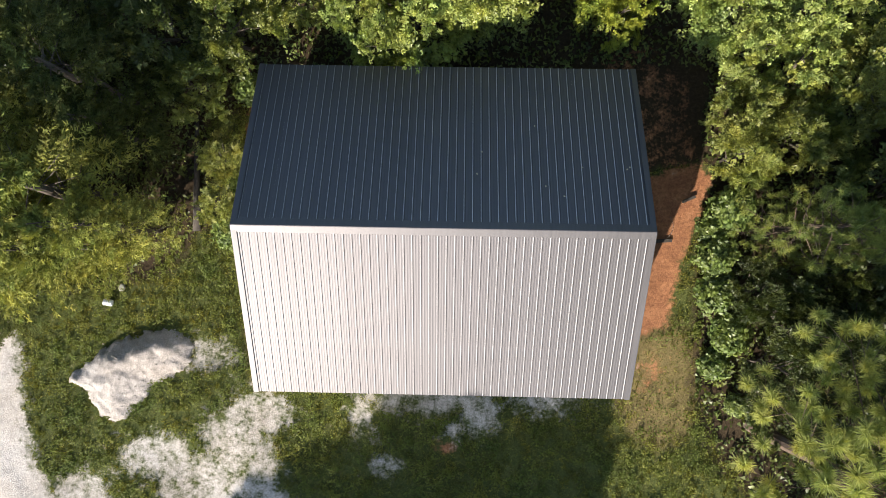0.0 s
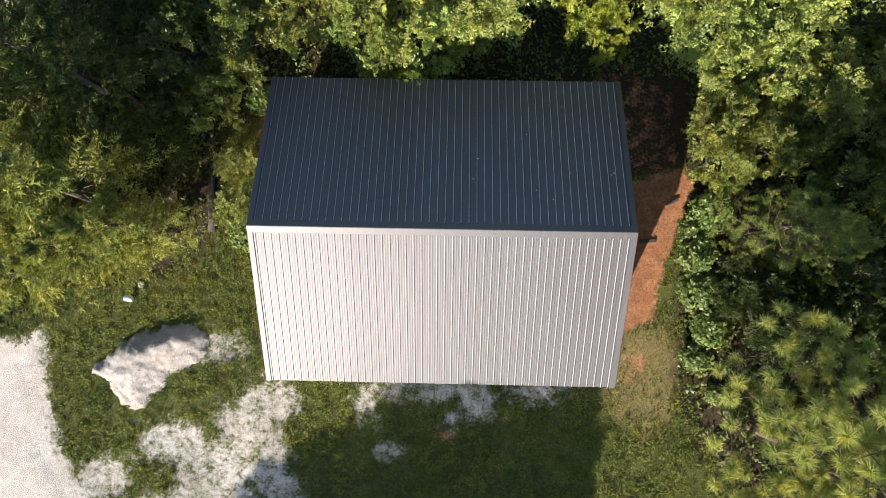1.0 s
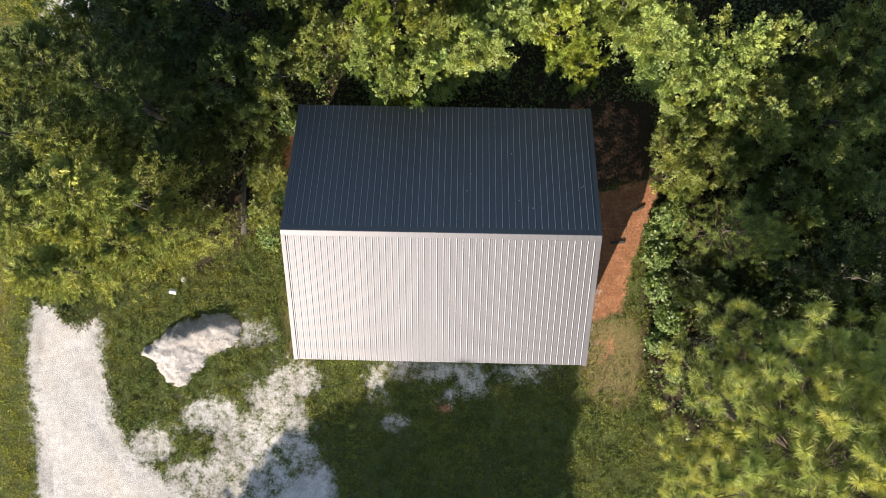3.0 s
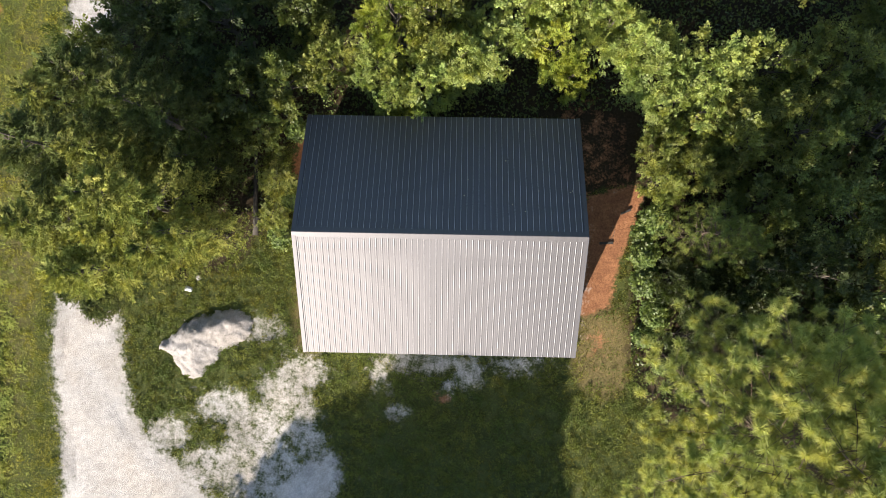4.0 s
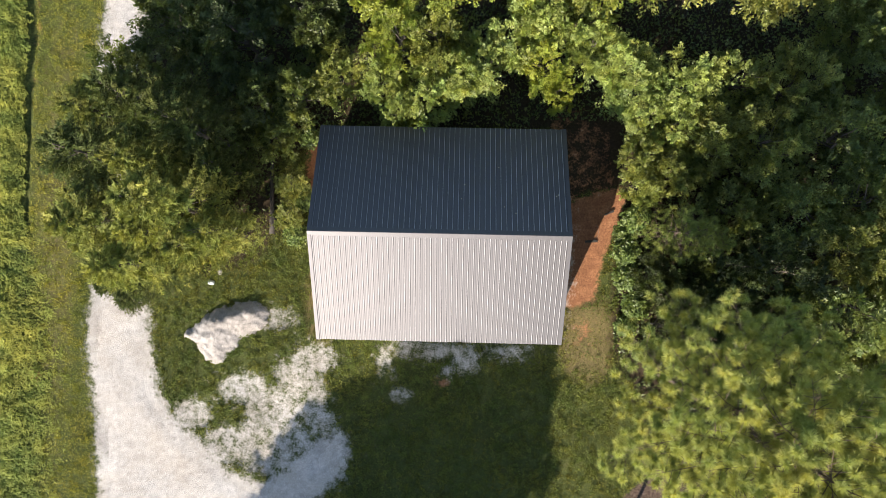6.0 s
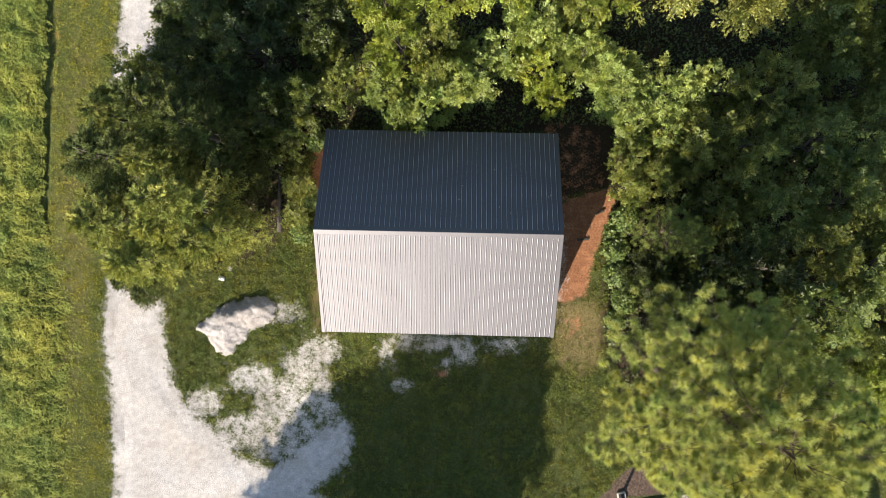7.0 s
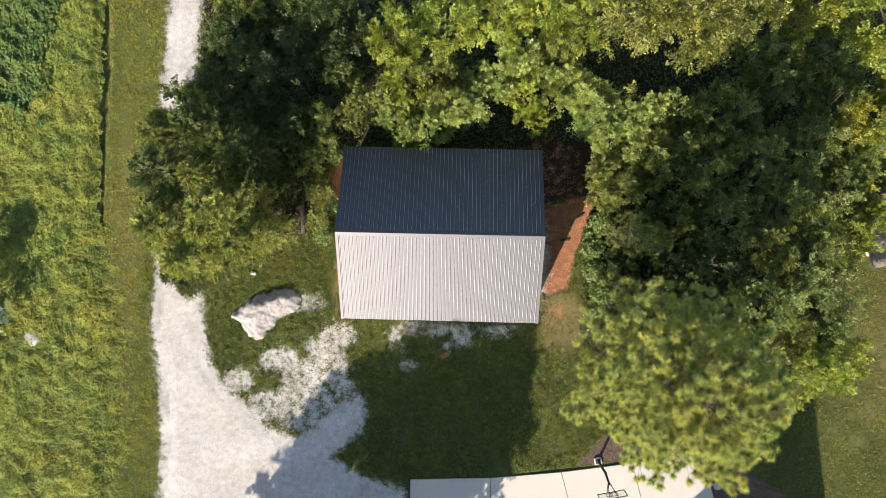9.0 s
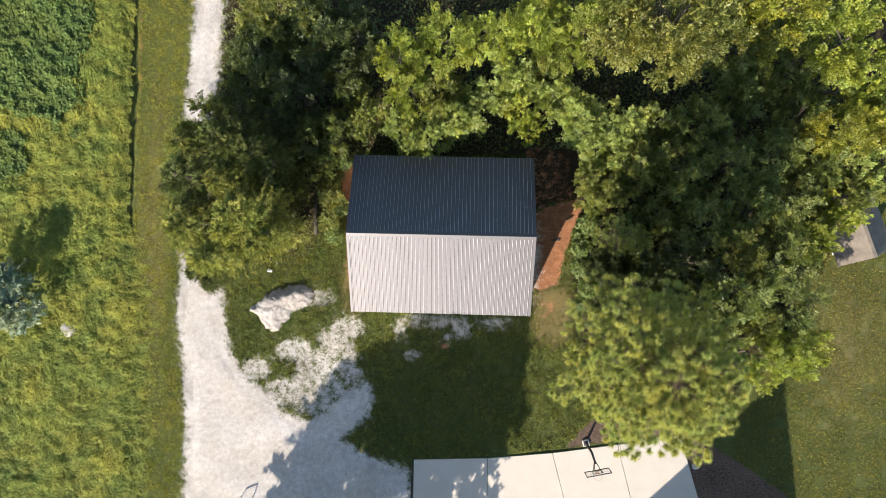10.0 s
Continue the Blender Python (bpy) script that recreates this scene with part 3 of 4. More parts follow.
def pine_tree(seed, tall=16.0, wide=4.6, clear=0.45, whorls=13, limbs=6, needle=0.33, tufts=13, each=170, thick=0.010):
    """A pine: straight trunk, whorls of long limbs, and round tufts of long needles at the ends of the side shoots."""
    rng = np.random.default_rng(seed)
    tree = new("pine_tree")
    bm = bmesh.new()
    tube_tree(bm, (0, 0, -0.2), (0.3, -0.2, tall), 0.014 * tall + 0.02, 0.03, rng, 8, 0.01)
    spots = [(0.3, -0.2, tall)]
    for k in range(whorls):
        t = clear + (0.97 - clear) * k / (whorls - 1)
        r = wide * (1.0 - ((t - clear) / (1 - clear)) ** 3.2) ** 0.55 + 0.3
        for j in range(limbs):
            ang = 2 * math.pi * (j + rng.uniform(-0.4, 0.4)) / limbs + k * 0.9
            rr = r * rng.uniform(0.70, 1.06)
            d = np.array((math.cos(ang), math.sin(ang), 0))
            root = np.array((0.3 * t, -0.2 * t, tall * t))
            tip = root + d * rr + (0, 0, rr * rng.uniform(-0.02, 0.28))
            tube_tree(bm, root, tip, 0.024 * (1.2 - t) + 0.010, 0.006, rng, 4, 0.05)
            spots.append(tip)
            for s in np.linspace(0.35, 0.97, tufts):
                hand = rng.choice((-1.0, 1.0))
                off = np.array((-d[1], d[0], 0)) * hand * rng.uniform(0.15, 0.62) * min(1.0, 0.35 + rr / 4) + (0, 0, rng.uniform(-0.05, 0.40))
                c = root + (tip - root) * s + off
                rod(bm, root + (tip - root) * (s - 0.08), c, 0.010, 0.006, 4)
                spots.append(c)
    part("trunk", bm, PINE_BARK, tree)
    vs, tones = [], []
    for c in spots:
        axis = unit(rng.normal(size=3) * 0.25 + (0, 0, 0.8))
        d = unit(rng.normal(size=(each, 3)) + axis * 0.45)
        start = np.array(c) + axis * rng.uniform(-0.16, 0.05, (each, 1)) + rng.normal(size=(each, 3)) * 0.02
        ln = needle * rng.uniform(0.75, 1.15, (each, 1))
        across = unit(np.cross(d, rng.normal(size=(each, 3)))) * thick
        vs.append(np.stack([start - across, start + across, start + d * ln], axis=1).reshape(-1, 3))
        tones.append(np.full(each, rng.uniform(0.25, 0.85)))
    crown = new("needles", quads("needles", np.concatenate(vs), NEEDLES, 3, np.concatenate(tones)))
    crown.parent = tree
    return tree


# k, n and e darken the leaves: shade of the stand put into the tint.
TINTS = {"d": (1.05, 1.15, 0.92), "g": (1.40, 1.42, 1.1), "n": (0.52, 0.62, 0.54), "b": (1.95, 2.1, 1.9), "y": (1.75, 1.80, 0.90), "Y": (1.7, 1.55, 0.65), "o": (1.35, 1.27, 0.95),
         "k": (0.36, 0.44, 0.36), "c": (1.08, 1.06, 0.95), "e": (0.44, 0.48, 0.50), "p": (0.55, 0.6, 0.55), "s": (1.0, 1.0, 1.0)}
LABELS = {"k": "dark green small tree under a pine, shade added to its tint", "d": "dark green broadleaf tree in dense woods", "n": "deep green broadleaf tree of the woods, shade added to its tint", "g": "green broadleaf tree at the edge of the woods", "b": "pale bluish-green leafy sapling tree beside the shed",
          "y": "bright yellow-green broadleaf tree in sunlight", "Y": "broadleaf tree turning yellow in early autumn", "o": "tall olive-green broadleaf tree", "c": "yellow-green ragged cedar tree beside the drive", "e": "ragged cedar tree at the woods' edge, shade added to its green tint",
          "p": "young pine with yellow-green needles", "s": "silvery-green shrub standing in the weedy field"}
MODELS = {"big": [broad_tree(14, 12.0, 3.4, 0.3, 62, 34000, 0.135, 0.082, reach=0.27)], "tall": [broad_tree(11), broad_tree(12, lobes=26), broad_tree(13, lobes=36, shape=0.4)],
          "low": [broad_tree(21, 5.0, 2.0, 0.08, 26, 15500, 0.12, 0.075), broad_tree(22, 5.0, 2.0, 0.10, 22, 15500, 0.12, 0.075)],
          "fine": [broad_tree(24, 5.0, 2.0, 0.08, 28, 18500, 0.115, 0.066), broad_tree(25, 5.0, 2.0, 0.12, 24, 18500, 0.13, 0.056, shape=0.5), broad_tree(26, 5.0, 2.0, 0.05, 32, 18500, 0.105, 0.075)],
          "cedar": [cedar_tree(31), cedar_tree(32, 9.0, 2.0), cedar_tree(33, 9.0, 2.4)],
          "shade": [broad_tree(15, 12.0, 3.4, 0.3, 50, 14000, 0.30, 0.20, reach=0.27)],
          "shrub": [broad_tree(27, 4.0, 2.2, 0.06, 30, 15000, 0.17, 0.10, leaf_mat=SILVER)],
          "sapling": [pine_tree(41, 6.5, 1.2, 0.15, 12, 5, 0.20, 3, 110, 0.008)]}
SIZES = {"shade": (12.0, 3.4), "shrub": (4.0, 2.2), "big": (12.0, 3.4), "tall": (8.0, 2.5), "low": (5.0, 2.0), "fine": (5.0, 2.0), "cedar": (9.0, 2.2), "sapling": (6.5, 1.2)}
FIRST_USED = set()
count_trees = 0


def plant(x, y, tall, wide, kind, group):
    """Stand a tree of that height, crown radius and tint at a place."""
    global count_trees
    model = "cedar" if kind in "ce" else "sapling" if kind == "p" else "shrub" if kind == "s" else "shade" if y < -20 else "big" if wide > 2.9 else "tall" if tall > 6.4 else "fine" if abs(x) < 14 and -6 < y < 10 else "low"
    options = MODELS[model]
    src = options[count_trees % len(options)]
    count_trees += 1
    h, w = SIZES[model]
    rot = (count_trees * 137.5) % 360
    m = Matrix.LocRotScale((x, y, 0), Euler((0, 0, radians(rot))), (wide / w, wide / w, tall / h))
    if src.name in FIRST_USED:
        tree = copy_thing(src, Matrix.LocRotScale((x, y, 0), Euler((0, 0, radians(rot))), None))
        tree.scale = (wide / w, wide / w, tall / h)
    else:
        FIRST_USED.add(src.name)
        tree = src
        tree.matrix_basis = m
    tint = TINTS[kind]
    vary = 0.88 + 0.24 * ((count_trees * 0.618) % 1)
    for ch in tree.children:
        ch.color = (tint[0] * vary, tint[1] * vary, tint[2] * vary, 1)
    tagged(tree, LABELS[kind], "tree", group)
    return tree


CEDARS = [(-12.4, 5.4, 10.8, 2.5), (-10.7, 4.7, 10.5, 2.2), (-15.0, 3.3, 9.5, 2.5), (-11.5, 1.5, 10.8, 2.5), (-15.4, 0.6, 8.2, 2.3), (-10.6, 3.3, 5.6, 1.5),
          (-11.0, -0.2, 8.0, 1.7), (-14.4, -1.2, 7.2, 2.1), (-10.2, 0.3, 7.8, 1.4), (-16.2, 5.6, 6.5, 1.9), (-13.0, 0.4, 8.0, 1.8), (-12.8, -0.6, 5.5, 1.5), (-12.9, 3.2, 9.0, 2.0),
          (-17.1, 4.2, 5.0, 1.5), (-17.0, 1.6, 5.0, 1.6), (-16.7, -0.4, 4.2, 1.3), (-16.4, 6.6, 5.0, 1.4), (-16.0, -1.7, 3.4, 1.2), (-14.7, -2.4, 2.8, 1.2), (-16.5, -2.3, 2.6, 1.0), (-13.2, -1.8, 2.4, 1.0), (-15.6, -3.0, 2.2, 1.0)]
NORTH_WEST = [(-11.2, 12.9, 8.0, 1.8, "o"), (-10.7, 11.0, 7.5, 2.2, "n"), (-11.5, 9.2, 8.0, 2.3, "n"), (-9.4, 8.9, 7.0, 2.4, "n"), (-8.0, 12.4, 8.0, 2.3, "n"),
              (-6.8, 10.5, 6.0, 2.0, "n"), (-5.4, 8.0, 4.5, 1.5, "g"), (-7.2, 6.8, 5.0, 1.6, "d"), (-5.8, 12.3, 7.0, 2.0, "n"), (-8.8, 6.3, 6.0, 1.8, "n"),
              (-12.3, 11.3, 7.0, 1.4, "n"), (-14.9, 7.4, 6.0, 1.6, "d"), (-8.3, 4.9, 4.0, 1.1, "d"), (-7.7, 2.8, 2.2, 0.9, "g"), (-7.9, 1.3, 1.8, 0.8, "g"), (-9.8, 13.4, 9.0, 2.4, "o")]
NORTH = [(-3.2, 7.6, 5.2, 1.2, "b"), (2.8, 9.8, 5.2, 1.6, "b"), (5.4, 10.2, 5.6, 1.7, "b"), (7.4, 8.8, 5.2, 1.5, "b"), (10.3, 5.8, 5.2, 1.5, "b"), (10.2, 3.6, 4.8, 1.4, "g"), (-0.6, 8.2, 5.6, 1.4, "g"), (-2.9, 10.8, 9.0, 1.7, "y"), (-2.4, 9.0, 7.5, 1.5, "y"), (-0.3, 11.9, 8.0, 2.0, "y"), (-0.8, 9.6, 6.0, 1.6, "g"), (-1.2, 6.9, 5.0, 1.6, "b"), (0.4, 7.9, 5.0, 1.4, "b"), (1.6, 8.5, 5.0, 1.7, "b"),
         (2.6, 12.3, 8.0, 1.8, "y"), (3.6, 10.7, 6.0, 1.5, "b"), (4.4, 8.6, 4.8, 1.4, "y"), (5.0, 7.3, 4.3, 0.9, "y"), (-2.3, 6.15, 4.9, 1.1, "b"), (4.6, 13.1, 9.0, 2.0, "y"), (6.4, 9.3, 5.0, 1.7, "b"), (8.4, 7.8, 5.0, 1.7, "b"),
         (9.2, 6.3, 4.6, 1.3, "b"), (9.1, 4.6, 4.2, 1.3, "g"), (9.0, 3.2, 3.8, 1.2, "g"), (6.2, 11.5, 6.0, 1.6, "g")]
NORTH_EAST = [(11.4, 11.9, 14.5, 3.3, "o"), (9.4, 12.2, 11.5, 2.4, "o"), (13.7, 12.1, 11.5, 2.6, "o"), (7.3, 12.5, 9.0, 2.2, "y"), (17.7, 13.1, 12.0, 2.2, "Y"), (21.4, 12.1, 11.0, 2.8, "y"),
              (23.7, 10.4, 9.0, 2.2, "y"), (22.5, 7.4, 8.0, 2.0, "Y"), (24.4, 8.0, 8.0, 2.0, "Y"), (17.2, 12.3, 8.0, 2.2, "d"), (19.8, 11.0, 7.0, 2.4, "d"), (17.7, 10.0, 6.5, 2.2, "d"), (25.2, 5.6, 6.0, 1.8, "b")]
EAST = [(10.6, 7.5, 6.0, 1.80, "b"), (12.9, 7.8, 6.0, 1.76, "d"), (15.2, 7.6, 6.5, 1.94, "g"), (11.6, 5.0, 6.0, 1.76, "g"), (13.9, 4.9, 6.5, 1.94, "g"), (16.3, 5.2, 7.5, 2.11, "d"),
        (19.0, 5.7, 7.0, 2.11, "d"), (20.6, 8.3, 7.0, 1.76, "d"), (12.9, 2.2, 5.5, 1.76, "d"), (15.4, 1.9, 6.5, 1.94, "d"), (17.7, 2.6, 7.5, 2.11, "d"), (20.6, 2.8, 6.5, 2.18, "g"),
        (22.4, 5.2, 6.0, 1.76, "d"), (17.2, 0.6, 7.0, 1.76, "o"), (14.9, -0.8, 6.0, 2.2, "k"), (19.7, -0.3, 6.5, 2.18, "g")]
SOUTH_EAST = [(21.7, 0.8, 5.5, 1.9, "y"), (17.7, -2.3, 7.0, 2.2, "d"), (20.5, -2.9, 6.5, 2.1, "d"), (21.3, -5.6, 6.5, 1.9, "y"), (19.3, -6.3, 6.5, 1.8, "y"), (20.2, -4.3, 6.0, 1.8, "g"),
              (12.7, -0.5, 5.5, 1.8, "k"), (10.2, -2.0, 5.5, 1.2, "k"), (9.6, -1.0, 4.0, 1.1, "k"), (10.2, -3.5, 4.0, 1.2, "k"), (16.0, -3.8, 6.0, 2.0, "d"), (10.1, 0.9, 6.5, 1.1, "p"),
              (11.6, 0.5, 6.2, 0.8, "p"), (22.8, 2.9, 5.0, 1.6, "y"), (24.0, 2.2, 5.0, 1.5, "y"), (24.9, 4.0, 5.5, 1.7, "g")]
# Cedars further back and the lowest ones get the tint with shade in it.
for x, y, h, w in CEDARS:
    plant(x, y, h, w, "e" if (y > 3.2 and x > -15.5) or h < 3.0 else "c", "cedars beside the drive")
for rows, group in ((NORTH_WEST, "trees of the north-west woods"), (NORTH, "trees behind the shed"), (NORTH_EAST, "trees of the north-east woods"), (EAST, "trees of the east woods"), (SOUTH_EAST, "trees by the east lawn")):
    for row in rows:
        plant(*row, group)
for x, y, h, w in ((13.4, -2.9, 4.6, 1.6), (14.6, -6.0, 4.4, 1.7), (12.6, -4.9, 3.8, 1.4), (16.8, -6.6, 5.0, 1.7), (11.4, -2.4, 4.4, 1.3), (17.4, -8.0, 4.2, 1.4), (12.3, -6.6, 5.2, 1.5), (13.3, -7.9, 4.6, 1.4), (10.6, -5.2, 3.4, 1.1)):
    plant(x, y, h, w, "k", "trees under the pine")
plant(-28.9, -4.6, 3.6, 2.3, "s", "")

big_pine = pine_tree(51, 16.8, 4.5, 0.44, 13, 10, 0.27, 10, 240, 0.011)
big_pine.matrix_basis = pose(10.3, -5.7, 0)
tagged(big_pine, "large pine with long yellow-green needle tufts beside the slab", "pine tree")
for ch in big_pine.children:
    ch.color = (1.0, 1.0, 1.0, 1)

# shade trees south of the yard
for x, y, h, w, kind in ((-12.0, -27.0, 10.0, 4.6, "g"), (-7.6, -26.0, 14.1, 4.7, "g"), (-4.2, -25.5, 10.3, 3.5, "o"), (-1.2, -22.8, 5.6, 2.6, "g"), (-14.2, -28.5, 8.5, 2.6, "g"), (-10.6, -26.6, 10.0, 4.2, "o"), (-8.8, -27.2, 11.5, 4.0, "g")):
    plant(x, y, h, w, kind, "shade trees by the house")


# ---- low growth ----
def scatter(rng, n, x0, x1, y0, y1):
    return rng.uniform(x0, x1, n), rng.uniform(y0, y1, n)


def stuff(name, me, label, category, tint=(1, 1, 1)):
    ob = new(name, me)
    ob.color = (*tint, 1)
    return tagged(ob, label, category, kind="stuff")


def blades(rng, x, y, tall, lean, width):
    """Upright grass blades, three corners each."""
    n = len(x)
    foot = np.stack([x, y, height(x, y) - 0.01], axis=1)
    ang = rng.uniform(0, 2 * math.pi, n)
    side = np.stack([np.cos(ang), np.sin(ang), np.zeros(n)], axis=1) * (width * rng.uniform(0.6, 1.3, (n, 1)))
    tip = foot + rng.normal(size=(n, 3)) * (lean, lean, 0) + np.stack([np.zeros(n), np.zeros(n), tall * rng.uniform(0.5, 1.3, n)], axis=1)
    return np.stack([foot - side, foot + side, tip], axis=1).reshape(-1, 3)


def patchy(x, y, scale, seed):
    return np.array([noise.fractal((a * scale, b * scale, seed), 1.0, 2.0, 3) for a, b in zip(x, y)])


def bare(x, y):
    """Where nothing grows: under the shed and under the slab."""
    slab = inside([(-2.0, -14.6), (3.1, -14.2), (9.0, -13.4), (15.9, -12.1), (18.5, -20), (-2.0, -20)], x, y) > -0.1
    return slab | ((np.abs(x + 0.3) < 5.4) & (np.abs(y - 0.55) < 4.6))


def build_grass():
    rng = np.random.default_rng(5)
    x, y = scatter(rng, 190000, -19, 22, -15, 9)
    f = fields(x, y)
    free = (f["gravel"] < 0.42 + rng.normal(size=len(x)) * 0.07) & (f["soil"] < 0.45 + rng.normal(size=len(x)) * 0.1) & (f["mulch"] < 0.45) & (f["litter"] < 0.62)
    keep = free & ~bare(x, y)
    stuff("grass", quads("grass", blades(rng, x[keep], y[keep], 0.06, 0.06, 0.012), GRASS, 3), "short green lawn grass with dry tufts", "grass", (0.98, 0.95, 0.72))
    cx, cy = scatter(rng, 16000, -16, 12, -15, 6)
    k = rng.integers(0, len(cx), 190000)
    x, y = cx[k] + rng.normal(size=len(k)) * 0.05, cy[k] + rng.normal(size=len(k)) * 0.05
    f = fields(x, y)
    keep = (f["gravel"] < 0.52) & (f["soil"] < 0.45) & (f["mulch"] < 0.45) & (f["litter"] < 0.55) & ~bare(x, y) & (rng.random(len(x)) > (f["dry"] - 0.5) * 1.6)
    tone = rng.uniform(0, 1, len(cx))[k]
    stuff("grass_tufts", quads("grass_tufts", blades(rng, x[keep], y[keep], 0.12, 0.06, 0.012), GRASS, 3, tone[keep]), "longer grass tufts standing in the lawn", "grass", (1.22, 1.15, 0.78))
    cx, cy = scatter(rng, 9000, -16, 12, -15, 6)
    k = rng.integers(0, len(cx), 200000)
    x, y = cx[k] + rng.normal(size=len(k)) * 0.09, cy[k] + rng.normal(size=len(k)) * 0.09
    f = fields(x, y)
    n = patchy(x, y, 0.7, 4.0)
    keep = (f["gravel"] < 0.40) & (f["soil"] < 0.4) & (f["mulch"] < 0.4) & (n > -0.25) & ~bare(x, y) & (f["litter"] < 0.7) & (rng.random(len(x)) > (f["dry"] - 0.5) * 1.6)
    tone = rng.uniform(0.0, 1.0, len(cx))[k][keep]
    x, y, n = x[keep], y[keep], n[keep]
    c = np.stack([x, y, height(x, y) + rng.uniform(0.02, 0.16, len(x))], axis=1)
    v = leaflets(rng, c, unit(rng.normal(size=(len(x), 3)) * 0.4 + (0, 0, 1)), 0.075, 0.05)
    stuff("ground_weeds", quads("ground_weeds", v, WEEDS, 3, tone), "low broad-leaved weeds in the lawn", "weeds", (0.70, 0.73, 0.52))


def build_field():
    rng = np.random.default_rng(6)
    x, y = scatter(rng, 250000, -32.5, -19.0, -20, 18)
    n = patchy(x, y, 0.35, 9.0)
    lumps = patchy(x, y, 1.6, 3.0)
    edge = -21.7 + 1.3 * np.clip((1.0 - y) / 6.0, 0, 1)
    keep = x < edge + np.where(y > 0, 0.35, 1.1) * lumps + 0.45 * rng.normal(size=len(x)) * (y < 0)
    keep &= np.hypot(x + 28.9, y + 4.6) > 1.9
    x, y, n, lumps, edge = x[keep], y[keep], n[keep], lumps[keep], edge[keep]
    tall = 0.30 + 0.25 * np.clip(n + 0.3, 0, 1.2) + 0.35 * np.clip(lumps + 0.05, 0, 0.6)
    z = rng.uniform(0.35, 1.0, len(x)) * tall * np.clip((edge + 0.2 - x) * np.where(y > 0, 0.9, 0.45) + 0.12, 0.12, 1)
    c = np.stack([x, y, z], axis=1)
    leafy = (y > 6.5 + 5 * n + 0.5 * (x + 28)) & (x + 1.8 * n + 0.8 * lumps < -24.8)
    nm = unit(rng.normal(size=(len(x), 3)) * 0.22 + (0, -0.15, 0.9))
    tone = np.clip(0.45 + 0.6 * lumps + 0.5 * n + 0.10 * rng.normal(size=len(x)), 0, 1)
    a = leaflets(rng, c[~leafy], nm[~leafy], 0.20, 0.055)
    stuff("field_weeds", quads("field_weeds", a, FIELD, 3, tone[~leafy]), "tall yellow-green weeds in the field", "weeds", (1.0, 1.0, 1.0))
    b = leaflets(rng, c[leafy] + (0, 0, 0.15), nm[leafy], 0.22, 0.17)
    stuff("leafy_weeds", quads("leafy_weeds", b, WEEDS, 3, tone[leafy]), "dense dark-green leafy weeds in the field", "weeds", (0.68, 0.84, 0.74))
    x, y = scatter(rng, 90000, -21.4, -17.2, -20, 18)
    clump = patchy(x, y, 1.9, 8.0)
    keep = (fields(x, y)["gravel"] < 0.46 + rng.normal(size=len(x)) * 0.03) & (clump + 0.25 * rng.normal(size=len(x)) > -0.75)
    x, y, clump = x[keep], y[keep], clump[keep]
    v = blades(rng, x, y, 0.05 + 0.12 * np.clip(clump + 0.1, 0, 1), 0.08, 0.016)
    stuff("verge_grass", quads("verge_grass", v, GRASS, 3, 0.5 + 0.6 * clump + 0.2 * rng.normal(size=len(x))), "mown grass verge with a brownish cast", "grass", (1.75, 1.66, 0.98))


def build_undergrowth():
    rng = np.random.default_rng(8)
    x, y = scatter(rng, 120000, -16, 27, -9.5, 17)
    d = inside(WOODS_EAST, x, y)
    n = patchy(x, y, 0.6, 2.0)
    keep = (d > 0.1) & ~((x > 4) & (x < 8.4) & (y < 6.5)) & (n > -0.6) & (rng.random(len(x)) < 0.75)
    x, y, n, d = x[keep], y[keep], n[keep], d[keep]
    z = rng.uniform(0.05, 1.0, len(x)) * np.clip(0.25 + n * 1.2, 0.12, 1.3) * np.clip(d + 0.3, 0.2, 1)
    v = leaflets(rng, np.stack([x, y, z], axis=1), unit(rng.normal(size=(len(x), 3)) * 0.5 + (0, 0, 0.8)), 0.17, 0.11)
    stuff("undergrowth", quads("undergrowth", v, BROADLEAF, 3), "dark green brambles and seedlings under the trees", "undergrowth", (0.85, 0.95, 0.8))


def bush(x, y, tall, wide, tint, label, seed):
    rng = np.random.default_rng(seed)
    n = int(2600 * wide)
    p = unit(rng.normal(size=(n, 3)) + (0, 0, 0.3)) * rng.uniform(0.4, 1.05, (n, 1)) ** 0.5
    lump = 0.75 + 0.35 * np.array([noise.noise(tuple(q * 2.2 + seed)) for q in p])
    c = p * lump[:, None] * (wide, wide, tall * 0.55) + (0, 0, tall * 0.48)
    nm = unit(p * 0.6 + rng.normal(size=(n, 3)) * 0.5 + (0, 0, 0.6))
    thing = new("bush")
    foliage = new("foliage", quads("foliage", leaves(rng, c, nm, 0.14, 0.08), BROADLEAF))
    foliage.parent, foliage.color = thing, (*tint, 1)
    bm = bmesh.new()
    for k in range(6):
        a = k * 1.05
        rod(bm, (0.04 * math.cos(a), 0.04 * math.sin(a), -0.05), (wide * 0.6 * math.cos(a), wide * 0.6 * math.sin(a), tall * 0.6), 0.02, 0.006, 5)
    part("stems", bm, BARK, thing)
    thing.matrix_basis = pose(x, y, 0)
    tagged(thing, label, "bush", "bushes at the wood's edge")


def build_east_lawn():
    rng = np.random.default_rng(15)
    x, y = scatter(rng, 60000, 19.5, 31, -18, 3)
    keep = (inside(WOODS_EAST, x, y) < 0.2) & (inside(MULCH_EAST, x, y) < 0) & (patchy(x, y, 1.1, 6.0) > -0.35)
    stuff("lawn_grass", quads("lawn_grass", blades(rng, x[keep], y[keep], 0.08, 0.08, 0.026), GRASS, 3), "olive-green mown lawn grass", "grass", (1.18, 1.04, 0.62))


